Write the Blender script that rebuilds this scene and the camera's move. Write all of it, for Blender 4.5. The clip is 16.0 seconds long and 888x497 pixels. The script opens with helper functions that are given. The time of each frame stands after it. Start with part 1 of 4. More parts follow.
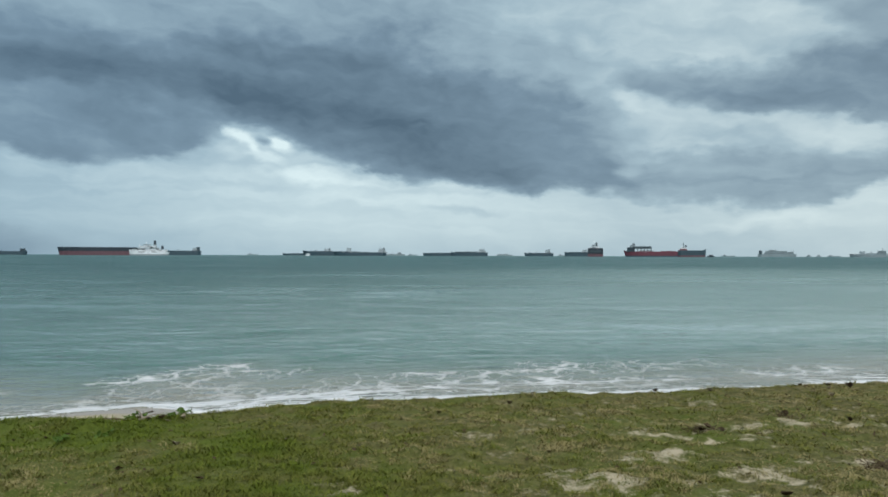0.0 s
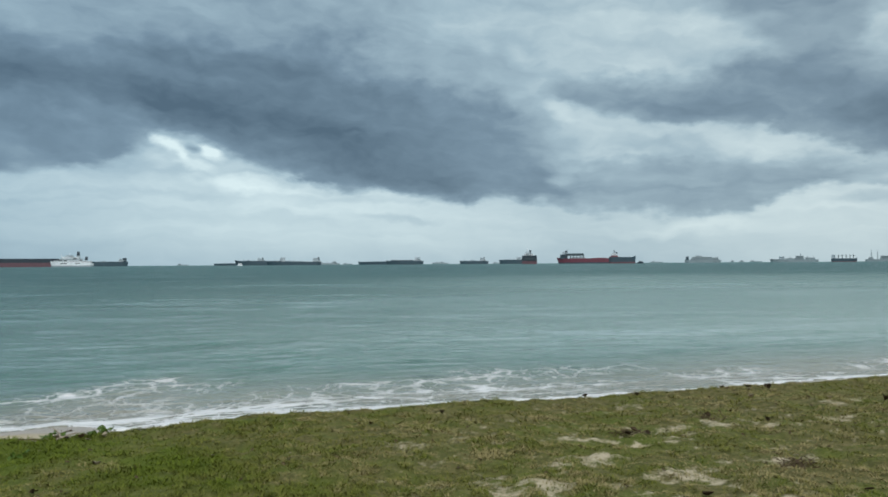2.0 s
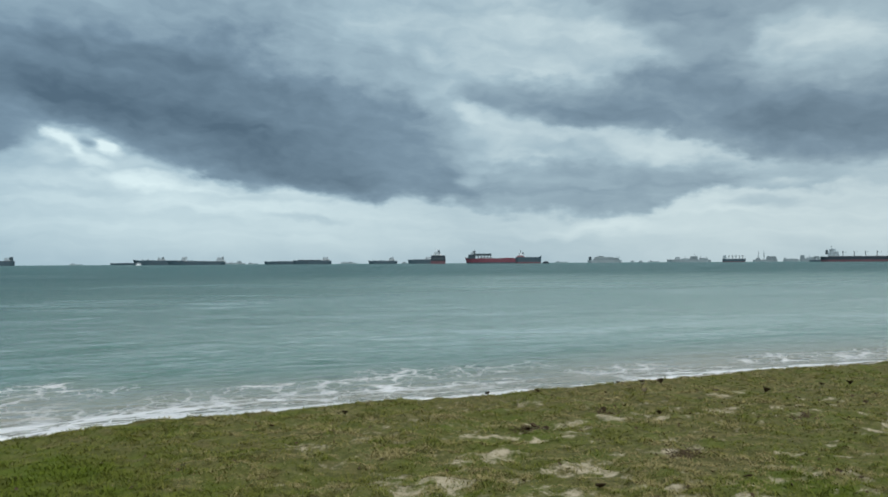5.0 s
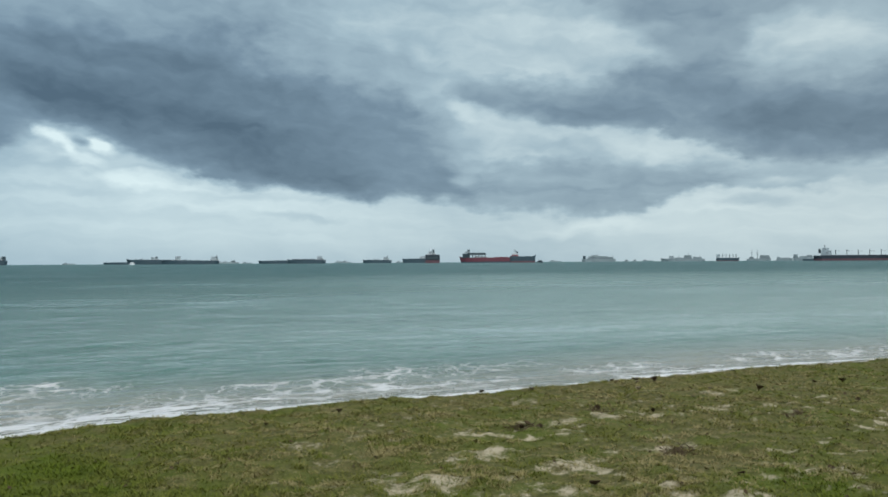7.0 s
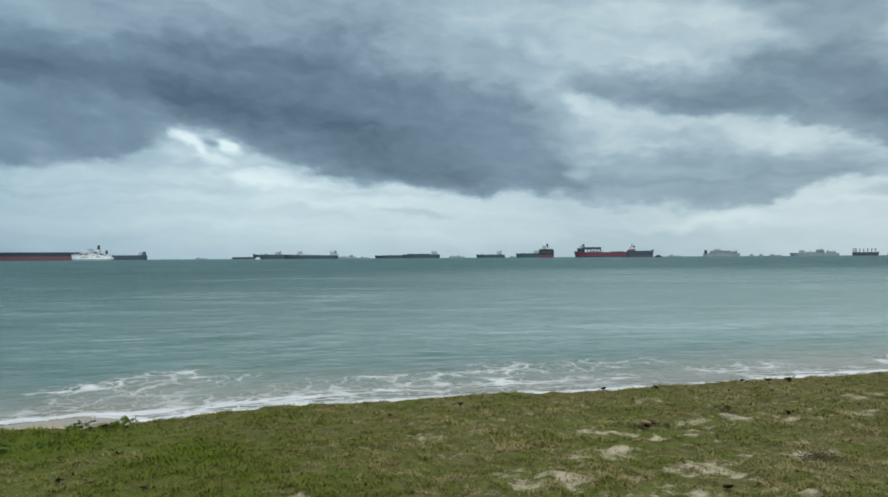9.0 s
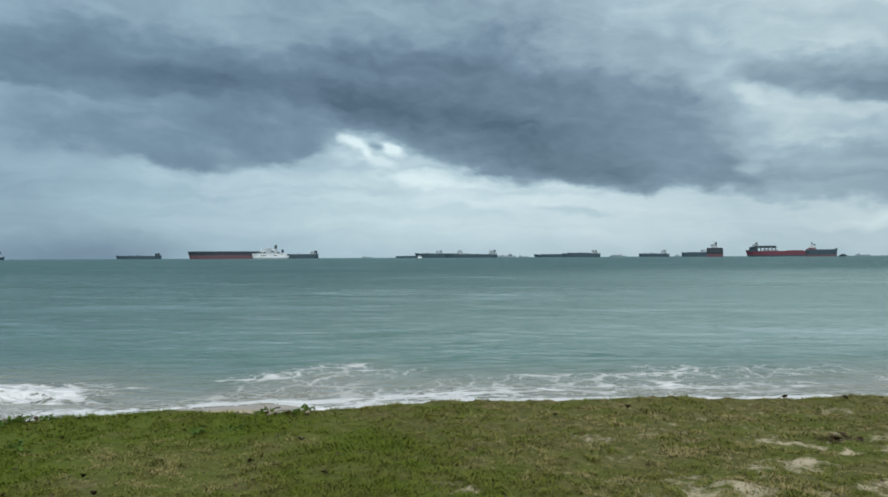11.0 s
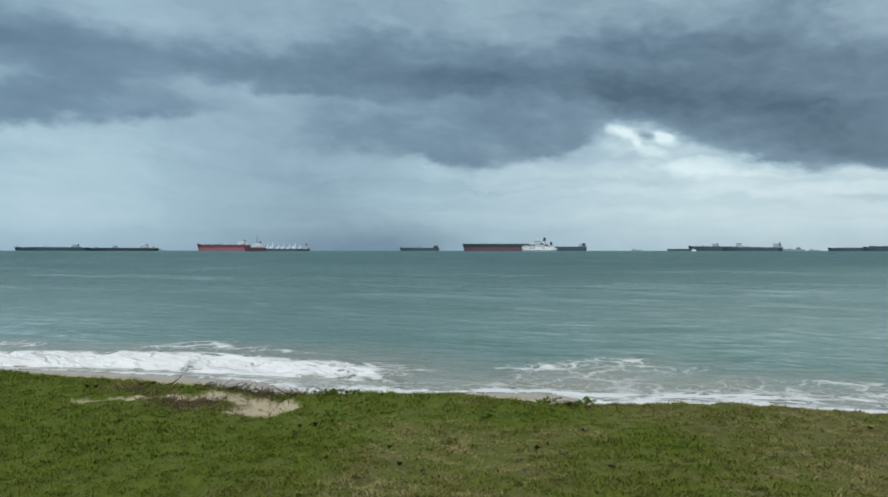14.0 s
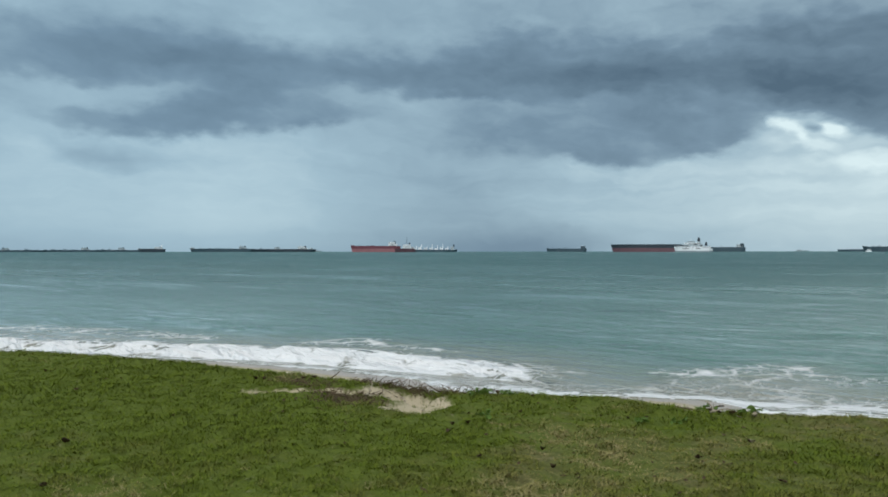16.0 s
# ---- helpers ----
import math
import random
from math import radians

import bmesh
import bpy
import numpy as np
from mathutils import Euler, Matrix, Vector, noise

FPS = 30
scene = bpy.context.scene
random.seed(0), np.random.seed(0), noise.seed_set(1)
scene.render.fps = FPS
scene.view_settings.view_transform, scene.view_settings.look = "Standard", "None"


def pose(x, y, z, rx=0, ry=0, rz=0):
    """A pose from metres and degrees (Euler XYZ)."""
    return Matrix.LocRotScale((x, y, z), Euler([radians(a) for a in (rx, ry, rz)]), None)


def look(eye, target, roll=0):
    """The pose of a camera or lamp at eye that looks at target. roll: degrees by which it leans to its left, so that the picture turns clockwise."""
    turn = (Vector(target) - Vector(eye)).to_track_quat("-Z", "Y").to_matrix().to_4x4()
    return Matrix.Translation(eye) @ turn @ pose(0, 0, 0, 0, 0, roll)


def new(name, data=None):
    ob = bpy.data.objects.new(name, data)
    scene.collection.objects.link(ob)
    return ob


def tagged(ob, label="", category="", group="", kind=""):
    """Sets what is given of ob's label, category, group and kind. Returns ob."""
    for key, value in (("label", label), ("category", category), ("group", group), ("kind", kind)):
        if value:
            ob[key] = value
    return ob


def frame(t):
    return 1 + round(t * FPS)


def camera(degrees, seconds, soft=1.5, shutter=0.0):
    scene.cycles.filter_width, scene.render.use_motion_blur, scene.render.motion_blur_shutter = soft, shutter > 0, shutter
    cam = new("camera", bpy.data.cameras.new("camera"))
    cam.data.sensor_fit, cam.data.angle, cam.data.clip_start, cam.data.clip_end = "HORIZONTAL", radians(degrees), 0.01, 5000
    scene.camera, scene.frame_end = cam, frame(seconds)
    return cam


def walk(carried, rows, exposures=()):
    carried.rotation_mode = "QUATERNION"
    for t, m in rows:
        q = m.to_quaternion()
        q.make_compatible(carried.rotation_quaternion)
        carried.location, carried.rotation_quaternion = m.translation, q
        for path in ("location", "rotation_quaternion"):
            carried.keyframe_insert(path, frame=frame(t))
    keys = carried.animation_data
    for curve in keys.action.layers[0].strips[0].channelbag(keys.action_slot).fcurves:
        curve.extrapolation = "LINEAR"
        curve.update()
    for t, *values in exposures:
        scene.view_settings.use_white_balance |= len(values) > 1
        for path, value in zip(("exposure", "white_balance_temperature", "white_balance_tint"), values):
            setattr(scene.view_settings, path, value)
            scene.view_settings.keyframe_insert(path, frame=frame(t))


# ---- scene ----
import functools

cam = camera(60.89, 16.0, soft=1.7)

# the walk: seconds, place from the first stand, turn to the left, tilt, lean
EYE = 1.6
PATH = [
    (0, -0.000, -0.000, -0.000, 0.00, 0.52, -0.18),
    (0.5, 0.008, 0.001, 0.004, -1.17, 0.59, -0.10),
    (1, 0.020, 0.001, 0.009, -2.32, 0.75, 0.14),
    (1.5, 0.035, -0.002, 0.008, -3.53, 0.94, 0.28),
    (2, 0.047, -0.006, 0.011, -4.88, 1.15, 0.35),
    (2.5, 0.061, -0.015, 0.017, -6.38, 1.33, 0.36),
    (3, 0.071, -0.024, 0.018, -7.88, 1.46, 0.22),
    (3.5, 0.076, -0.029, 0.015, -9.24, 1.47, 0.23),
    (4, 0.084, -0.026, 0.013, -10.35, 1.38, 0.29),
    (4.5, 0.092, -0.023, 0.012, -11.17, 1.23, 0.28),
    (5, 0.100, -0.022, 0.010, -11.78, 1.10, 0.30),
    (7.5, 0.098, -0.028, -0.001, -12.21, 1.03, 0.33),
    (8, 0.070, -0.015, -0.000, -9.96, 0.93, 0.37),
    (8.5, 0.050, -0.013, 0.000, -6.94, 0.82, 0.40),
    (9, 0.027, -0.013, 0.002, -3.62, 0.68, 0.34),
    (11.5, -0.050, -0.034, -0.004, 11.38, 0.57, 0.22),
    (12, -0.072, -0.036, -0.005, 14.58, 0.39, 0.15),
    (12.5, -0.103, -0.043, -0.006, 18.05, 0.23, 0.15),
    (13, -0.130, -0.053, -0.005, 21.68, 0.14, 0.17),
    (13.5, -0.151, -0.065, -0.004, 25.18, 0.12, 0.07),
    (14, -0.167, -0.073, -0.004, 28.51, 0.14, -0.02),
    (14.5, -0.178, -0.076, -0.007, 31.64, 0.14, -0.07),
    (15, -0.196, -0.080, -0.009, 34.57, 0.15, -0.07),
    (15.5, -0.210, -0.082, -0.011, 37.24, 0.18, -0.00),
    (16, -0.218, -0.084, -0.012, 39.57, 0.21, 0.04),
]
walk(cam, [(t, pose(x, y, EYE + z, 90 + tilt, lean, turn)) for t, x, y, z, turn, tilt, lean in PATH])

SEA = -0.6          # still water below the lawn
# ---- sky and sun ----
world = bpy.data.worlds.new("overcast_sky")
scene.world = world
world.use_nodes = True


class Tree:
    """Short ways to add and join nodes."""

    def __init__(self, tree):
        self.t = tree
        self.link = tree.links.new

    def add(self, kind):
        return self.t.nodes.new(kind)

    def put(self, socket, value):
        if isinstance(value, bpy.types.NodeSocket):
            self.link(value, socket)
        else:
            socket.default_value = value

    def math(self, op, a, b=0.0, c=0.0, clamp=False):
        n = self.add("ShaderNodeMath")
        n.operation, n.use_clamp = op, clamp
        for s, v in zip(n.inputs, (a, b, c)):
            self.put(s, v)
        return n.outputs[0]

    def vec(self, op, a, b=(0, 0, 0), scale=1.0):
        n = self.add("ShaderNodeVectorMath")
        n.operation = op
        self.put(n.inputs[0], a)
        if op == "SCALE":
            self.put(n.inputs["Scale"], scale)
        else:
            self.put(n.inputs[1], b)
        return n.outputs[0]

    def noise(self, vector, scale, detail=4.0, rough=0.5, distort=0.0):
        n = self.add("ShaderNodeTexNoise")
        self.put(n.inputs["Vector"], vector)
        for k, v in (("Scale", scale), ("Detail", detail), ("Roughness", rough), ("Distortion", distort)):
            n.inputs[k].default_value = v
        return n

    def ramp(self, fac, *stops):
        n = self.add("ShaderNodeValToRGB")
        e = n.color_ramp.elements
        while len(e) < len(stops):
            e.new(0.5)
        for el, (p, c) in zip(e, stops):
            el.position, el.color = p, (*c, 1)
        self.put(n.inputs[0], fac)
        return n.outputs[0]

    def span(self, value, a, b, c=0.0, d=1.0, smooth=True):
        n = self.add("ShaderNodeMapRange")
        n.interpolation_type = "SMOOTHSTEP" if smooth else "LINEAR"
        for s, v in zip(n.inputs, (value, a, b, c, d)):
            self.put(s, v)
        return n.outputs[0]

    def mix(self, fac, a, b, blend="MIX"):
        n = self.add("ShaderNodeMix")
        n.data_type, n.blend_type = "RGBA", blend
        self.put(n.inputs[0], fac)
        self.put(n.inputs[6], a if isinstance(a, bpy.types.NodeSocket) else (*a, 1))
        self.put(n.inputs[7], b if isinstance(b, bpy.types.NodeSocket) else (*b, 1))
        return n.outputs[2]


def build_sky():
    w = Tree(world.node_tree)
    out = world.node_tree.nodes["Background"]
    way = w.add("ShaderNodeTexCoord").outputs["Generated"]
    xyz = w.add("ShaderNodeSeparateXYZ")
    w.link(way, xyz.inputs[0])
    bearing = w.math("DEGREES", w.math("ARCTAN2", xyz.outputs[0], xyz.outputs[1]))
    height = w.math("DEGREES", w.math("ARCSINE", xyz.outputs[2]))
    at = w.add("ShaderNodeCombineXYZ")
    w.link(bearing, at.inputs[0])
    w.link(height, at.inputs[1])
    flat = at.outputs[0]
    # billows: the outlines of the clouds are pushed about by noise of three sizes
    big = w.noise(w.vec("MULTIPLY", flat, (0.13, 0.26, 1)), 1.0, 3.0, 0.5)
    fine = w.noise(w.vec("MULTIPLY", flat, (0.42, 0.75, 1)), 1.0, 3.5, 0.5)
    push = w.vec("MULTIPLY", w.vec("SUBTRACT", big.outputs["Color"], (0.5, 0.5, 0.5)), (3.6, 2.2, 0))
    push2 = w.vec("MULTIPLY", w.vec("SUBTRACT", fine.outputs["Color"], (0.5, 0.5, 0.5)), (2.2, 1.5, 0))
    near = w.vec("ADD", w.vec("ADD", flat, push), push2)
    calm = w.vec("ADD", flat, w.vec("SCALE", push2, scale=0.6))
    bent = w.add("ShaderNodeSeparateXYZ")
    w.link(near, bent.inputs[0])
    tear = w.math("SUBTRACT", w.noise(w.vec("MULTIPLY", flat, (0.5, 1.0, 1)), 1.0, 4.0, 0.55).outputs["Fac"], 0.5)

    # some stretches of an edge are crisp, most fade
    ragged = w.span(w.noise(w.vec("MULTIPLY", flat, (0.11, 0.2, 1)), 1.0, 3.0, 0.5).outputs["Fac"], 0.32, 0.66, 0.30, 0.95)

    def across(value, stops):
        """A smooth profile over the bearing: stops of (bearing, three amounts)."""
        n = w.add("ShaderNodeValToRGB")
        n.color_ramp.interpolation = "CARDINAL"
        e = n.color_ramp.elements
        while len(e) < len(stops):
            e.new(0.5)
        for el, (b, *c) in zip(e, stops):
            el.position, el.color = (b + 80) / 130, (*c, 1)
        w.link(w.span(value, -80.0, 50.0, smooth=False), n.inputs[0])
        s = w.add("ShaderNodeSeparateColor")
        w.link(n.outputs[0], s.inputs[0])
        return s.outputs

    def over(state, value, cover):
        n = w.add("ShaderNodeMix")
        n.data_type = "FLOAT"
        w.put(n.inputs[0], cover)
        w.put(n.inputs[2], state)
        w.put(n.inputs[3], value)
        return n.outputs[0]

    def sheet(state, value, stops, soft_low, soft_high, torn=1.0):
        """A layer of cloud between two heights: stops of (bearing, lower edge, upper edge, cover)."""
        p = across(bent.outputs[0], [(b, lo / 30, hi / 30, c) for b, lo, hi, c in stops])
        h = w.math("ADD", bent.outputs[1], w.math("MULTIPLY", tear, torn * 2.6))
        up = w.math("SUBTRACT", h, w.math("MULTIPLY", p[0], 30.0))
        down = w.math("SUBTRACT", w.math("MULTIPLY", p[1], 30.0), h)
        crisp = w.math("MULTIPLY", w.span(up, -soft_low, soft_low * 1.3), w.span(down, -soft_high, soft_high))
        skirt = w.math("MULTIPLY", w.span(up, -soft_low * 2.2, soft_low * 5.5), w.span(down, -soft_high, soft_high * 3.0))
        cover = w.math("ADD", w.math("MULTIPLY", crisp, ragged), w.math("MULTIPLY", skirt, w.math("SUBTRACT", 1.0, ragged)))
        return over(state, value, w.math("MULTIPLY", cover, p[2]))

    def lobe(state, a, e, wide, high, tilt, value, soft, opacity, torn=0.4):
        m = w.add("ShaderNodeMapping")
        m.vector_type = "TEXTURE"
        m.inputs["Location"].default_value = (a, e, 0)
        m.inputs["Rotation"].default_value = (0, 0, radians(tilt))
        m.inputs["Scale"].default_value = (wide, high, 1)
        w.link(near if wide > 2.5 else calm, m.inputs[0])
        g = w.add("ShaderNodeTexGradient")
        g.gradient_type = "SPHERICAL"
        w.link(m.outputs[0], g.inputs[0])
        inside = w.math("MULTIPLY", tear, w.span(g.outputs["Fac"], 0.0, 0.15, 0.0, torn))
        cover = w.span(w.math("ADD", g.outputs["Fac"], inside), 0.0, soft, 0.0, opacity)
        return over(state, value, cover)

    # the pale sky under the clouds and the grey sheet high up
    base = across(bent.outputs[0], [
        (-72, 0.60, 0.52, 0), (-62, 0.66, 0.50, 0), (-52, 0.66, 0.56, 0), (-45, 0.54, 0.50, 0), (-39, 0.50, 0.46, 0), (-33, 0.57, 0.48, 0),
        (-27, 0.62, 0.47, 0), (-20, 0.70, 0.44, 0), (-12, 0.77, 0.43, 0), (-3, 0.79, 0.44, 0), (6, 0.79, 0.54, 0), (13, 0.74, 0.64, 0),
        (22, 0.76, 0.66, 0), (32, 0.80, 0.58, 0), (44, 0.78, 0.54, 0)])
    v = over(base[0], base[1], w.span(height, 5.0, 13.0))
    # rain far out, and the dimmer strip along the horizon
    v = lobe(v, -36.5, 3.5, 8.0, 9.0, 8, 0.42, 0.9, 0.50, 0.1)
    v = lobe(v, -34.0, 0.4, 9.0, 2.2, 0, 0.33, 0.9, 0.75, 0.1)
    v = lobe(v, -69.0, 4.0, 7.0, 4.0, 0, 0.70, 1.0, 0.6, 0.1)
    v = lobe(v, -55.0, 3.5, 8.0, 3.5, 5, 0.70, 1.0, 0.6, 0.1)
    # layers under the dark belt
    v = sheet(v, 0.25, [(-42, 8.6, 11.5, 0.0), (-38, 7.9, 11.6, 0.55), (-34, 7.0, 11.8, 0.8), (-30, 6.7, 12.0, 0.9), (-24, 6.5, 11.5, 0.95),
                        (-19.5, 6.8, 10.8, 0.95), (-17.5, 7.8, 10.5, 0.8), (-15.6, 8.8, 10.5, 0.0)], 0.45, 0.8, 0.5)
    v = sheet(v, 0.22, [(-70, 8.9, 9.6, 0.0), (-66, 8.3, 9.7, 0.5), (-62, 8.0, 10.5, 0.85), (-57, 8.4, 12.0, 0.95), (-52, 8.9, 12.5, 0.95),
                        (-48, 9.3, 11.6, 0.9), (-45, 10.0, 11.0, 0.5), (-43, 10.5, 11.0, 0.0)], 0.55, 0.7, 0.6)
    v = lobe(v, -63.5, 6.4, 5.0, 1.5, -3, 0.42, 0.9, 0.65)
    # grey bands to the east, under and over the pale gap
    v = sheet(v, 0.36, [(0, 5.6, 8.6, 0.0), (4, 4.9, 8.6, 0.75), (10, 4.4, 8.0, 0.9), (15, 4.0, 7.6, 0.9), (21, 3.5, 7.6, 0.92), (25, 3.2, 7.3, 0.95),
                        (27.5, 3.8, 7.0, 0.95), (30.5, 5.1, 7.0, 0.9), (37, 5.0, 6.8, 0.75), (46, 5.0, 6.6, 0.5)], 0.4, 0.9, 0.6)
    v = sheet(v, 0.38, [(17, 20.5, 29.0, 0.0), (19.5, 19.4, 29.0, 0.6), (25, 17.8, 29.0, 0.9), (28, 15.8, 29.0, 0.9), (30, 13.6, 27.0, 0.9), (33, 13.0, 26.0, 0.85),
                        (35, 16.6, 26.0, 0.85), (41, 17.2, 26.0, 0.8), (48, 16.0, 26.0, 0.8)], 0.8, 1.0, 0.8)
    v = lobe(v, 20.0, 16.0, 10.5, 3.8, -6, 0.76, 1.0, 0.9, 0.5)
    v = lobe(v, 24.0, 16.2, 4.0, 2.0, -10, 0.84, 1.0, 0.6, 0.5)
    v = lobe(v, 38.8, 14.8, 5.6, 2.6, -8, 0.72, 0.9, 0.85, 0.5)
    v = sheet(v, 0.27, [(12.2, 12.6, 13.4, 0.0), (14.0, 11.8, 13.8, 0.7), (17, 10.8, 13.8, 0.9), (20, 10.0, 13.6, 0.95), (25, 9.5, 13.6, 0.95), (29, 8.9, 14.2, 0.95),
                        (33, 7.9, 13.8, 0.97), (36.5, 7.0, 12.6, 1.0), (40, 6.4, 12.2, 1.0), (45, 6.8, 12.5, 1.0)], 0.4, 0.9, 0.7)
    v = lobe(v, 37.0, 9.6, 8.5, 2.6, -12, 0.10, 1.0, 0.85)
    v = lobe(v, 16.0, 9.8, 4.2, 1.9, -12, 0.74, 0.8, 0.95, 0.6)
    v = lobe(v, 13.6, 11.2, 1.6, 1.2, -35, 0.80, 0.9, 0.9, 0.6)
    v = lobe(v, 22.0, 8.4, 6.0, 1.1, -6, 0.50, 0.9, 0.7, 0.5)
    v = lobe(v, 13.6, 6.1, 1.6, 0.8, -3, 0.74, 0.9, 0.8, 0.5)
    v = lobe(v, 35.0, 4.1, 4.0, 0.7, -2, 0.60, 0.9, 0.7)
    # the dark belt that slopes down from the west
    v = sheet(v, 0.14, [(-75, 11.2, 15.0, 0.5), (-69, 11.2, 15.2, 0.6), (-61, 11.6, 16.2, 0.75), (-54, 11.8, 15.8, 0.75), (-49, 11.8, 14.9, 0.8), (-40, 11.8, 14.9, 0.9),
                        (-34, 11.4, 16.2, 0.95), (-26, 11.2, 15.4, 1.0), (-20, 10.1, 15.4, 1.0), (-16, 9.3, 15.6, 1.0), (-12, 8.6, 15.8, 1.0), (-9.3, 7.3, 16.2, 1.0),
                        (-3.6, 5.7, 16.6, 1.0), (2, 5.4, 16.0, 0.92), (6.5, 5.1, 14.4, 0.8), (10.5, 4.9, 12.4, 0.62), (13, 4.7, 11.0, 0.4), (16, 4.6, 9.0, 0.0)], 0.42, 1.3, 0.6)
    v = lobe(v, -25.0, 12.9, 10.0, 1.9, -2, 0.02, 1.0, 0.75)
    v = lobe(v, -14.0, 11.6, 9.0, 2.4, -14, -0.02, 1.0, 0.85)
    v = lobe(v, -4.0, 9.2, 8.5, 2.2, -14, 0.0, 1.0, 0.7)
    v = lobe(v, -60.0, 14.2, 9.0, 1.5, 3, 0.12, 1.0, 0.6)
    v = lobe(v, -45.0, 13.4, 6.5, 1.3, -4, 0.14, 1.0, 0.5)
    v = lobe(v, 2.5, 6.7, 6.0, 1.0, -3, 0.08, 0.9, 0.7)
    # lighter streaks in it
    v = lobe(v, 5.0, 15.6, 13.0, 4.8, -6, 0.54, 0.9, 0.95, 0.5)
    v = lobe(v, 2.0, 12.2, 6.0, 1.5, -8, 0.30, 1.0, 0.7)
    v = lobe(v, 8.0, 9.6, 4.5, 1.6, -6, 0.34, 1.0, 0.7)
    v = lobe(v, 9.0, 6.9, 5.0, 0.7, -4, 0.30, 1.0, 0.6)
    v = lobe(v, 7.0, 18.0, 8.0, 2.2, -4, 0.68, 1.0, 0.7, 0.5)
    v = lobe(v, -27.5, 11.0, 4.5, 0.7, -6, 0.36, 1.0, 0.7)
    v = lobe(v, -48.0, 15.9, 8.0, 1.0, 3, 0.56, 1.0, 0.7)
    v = lobe(v, -65.0, 10.4, 6.0, 1.0, 2, 0.54, 0.9, 0.75)
    v = lobe(v, 8.0, 15.9, 1.3, 1.0, -30, 0.66, 1.0, 0.8, 0.7)
    v = lobe(v, 10.6, 15.4, 1.8, 1.1, -34, 0.72, 1.0, 0.85, 0.7)
    # the torn bright gap
    v = lobe(v, -13.6, 7.6, 4.6, 1.5, -9, 0.74, 0.7, 0.9, 0.7)
    v = lobe(v, -15.8, 7.4, 1.6, 0.7, -20, 0.84, 0.9, 0.7, 0.9)
    v = lobe(v, -15.1, 8.6, 1.7, 0.7, -24, 1.05, 0.9, 1.0, 1.3)
    v = lobe(v, -13.4, 7.2, 2.4, 0.6, -10, 0.94, 0.9, 0.85, 1.3)
    v = lobe(v, -14.2, 7.9, 0.8, 0.6, -50, 1.05, 0.9, 0.9, 0.9)
    v = lobe(v, -12.1, 8.1, 1.3, 0.6, -20, 1.05, 0.9, 1.0, 1.3)
    v = lobe(v, -13.3, 8.35, 0.9, 0.4, -19, 0.32, 0.9, 0.85, 0.5)
    v = lobe(v, -9.5, 5.7, 5.5, 0.9, -5, 0.98, 0.8, 0.8, 0.8)
    v = lobe(v, -4.0, 4.0, 9.0, 1.0, -3, 0.92, 0.9, 0.6, 0.8)
    v = lobe(v, 24.0, 2.6, 8.0, 0.7, 2, 0.90, 0.9, 0.5, 0.8)
    v = lobe(v, 36.0, 5.6, 5.0, 0.6, -2, 0.84, 0.9, 0.6, 0.8)
    v = lobe(v, 1.8, 3.4, 5.0, 0.45, -4, 0.64, 0.9, 0.75, 0.8)
    v = lobe(v, -14.5, 5.0, 4.0, 0.35, -2, 0.70, 0.9, 0.6, 0.8)
    # finer shading within the cloud sheets
    slope = w.add("ShaderNodeMapping")
    slope.inputs["Rotation"].default_value = (0, 0, radians(9))
    w.link(near, slope.inputs[0])
    roll = w.noise(w.vec("MULTIPLY", slope.outputs[0], (0.07, 0.34, 1)), 1.0, 4.0, 0.5).outputs["Fac"]
    veil = w.noise(w.vec("MULTIPLY", slope.outputs[0], (0.20, 0.46, 1)), 1.0, 4.0, 0.5).outputs["Fac"]
    wisp = w.noise(w.vec("MULTIPLY", near, (0.60, 1.3, 1)), 1.0, 3.0, 0.5).outputs["Fac"]
    shade = w.math("ADD", w.math("MULTIPLY_ADD", veil, 0.34, -0.17), w.math("MULTIPLY_ADD", wisp, 0.12, -0.06))
    shade = w.math("ADD", shade, w.math("MULTIPLY_ADD", roll, 0.38, -0.19))
    bands = w.noise(w.vec("MULTIPLY", near, (0.05, 0.9, 1)), 1.0, 4.0, 0.5).outputs["Fac"]
    low = w.math("MULTIPLY", w.math("MULTIPLY_ADD", bands, 0.6, -0.30), w.math("MULTIPLY", w.span(height, 0.3, 2.0), w.span(height, 4.0, 8.0, 1.0, 0.0)))
    shade = w.math("ADD", shade, low)
    shade = w.math("MULTIPLY", shade, w.span(bearing, -46.0, -26.0, 0.6, 1.0))
    v = w.math("ADD", v, w.math("MULTIPLY", shade, w.span(height, 2.0, 9.0, 0.35, 1.0)), clamp=True)
    v = w.math("ADD", v, w.span(height, 0.0, 2.6, -0.10, 0.0), clamp=True)
    colour = w.ramp(v, (0.0, (0.080, 0.128, 0.180)), (0.3, (0.185, 0.265, 0.345)), (0.6, (0.36, 0.475, 0.555)),
                    (1.0, (0.72, 0.83, 0.86)))
    tint = w.mix(w.span(bearing, -60.0, 40.0, smooth=False), (0.905, 1.0, 1.03), (1.0, 1.0, 0.965))
    colour = w.mix(1.0, colour, tint, "MULTIPLY")
    # the sheet thins out overhead and inland, on the sun's side
    open_up = w.span(height, 22.0, 60.0, 1.0, 2.0)
    colour = w.vec("SCALE", colour, scale=open_up)
    colour = w.mix(w.span(height, 24.0, 60.0), colour, (0.81, 0.87, 0.91))
    colour = w.mix(w.span(xyz.outputs[1], 0.15, -0.6), colour, (0.81, 0.87, 0.91))
    sky = w.add("ShaderNodeTexSky")
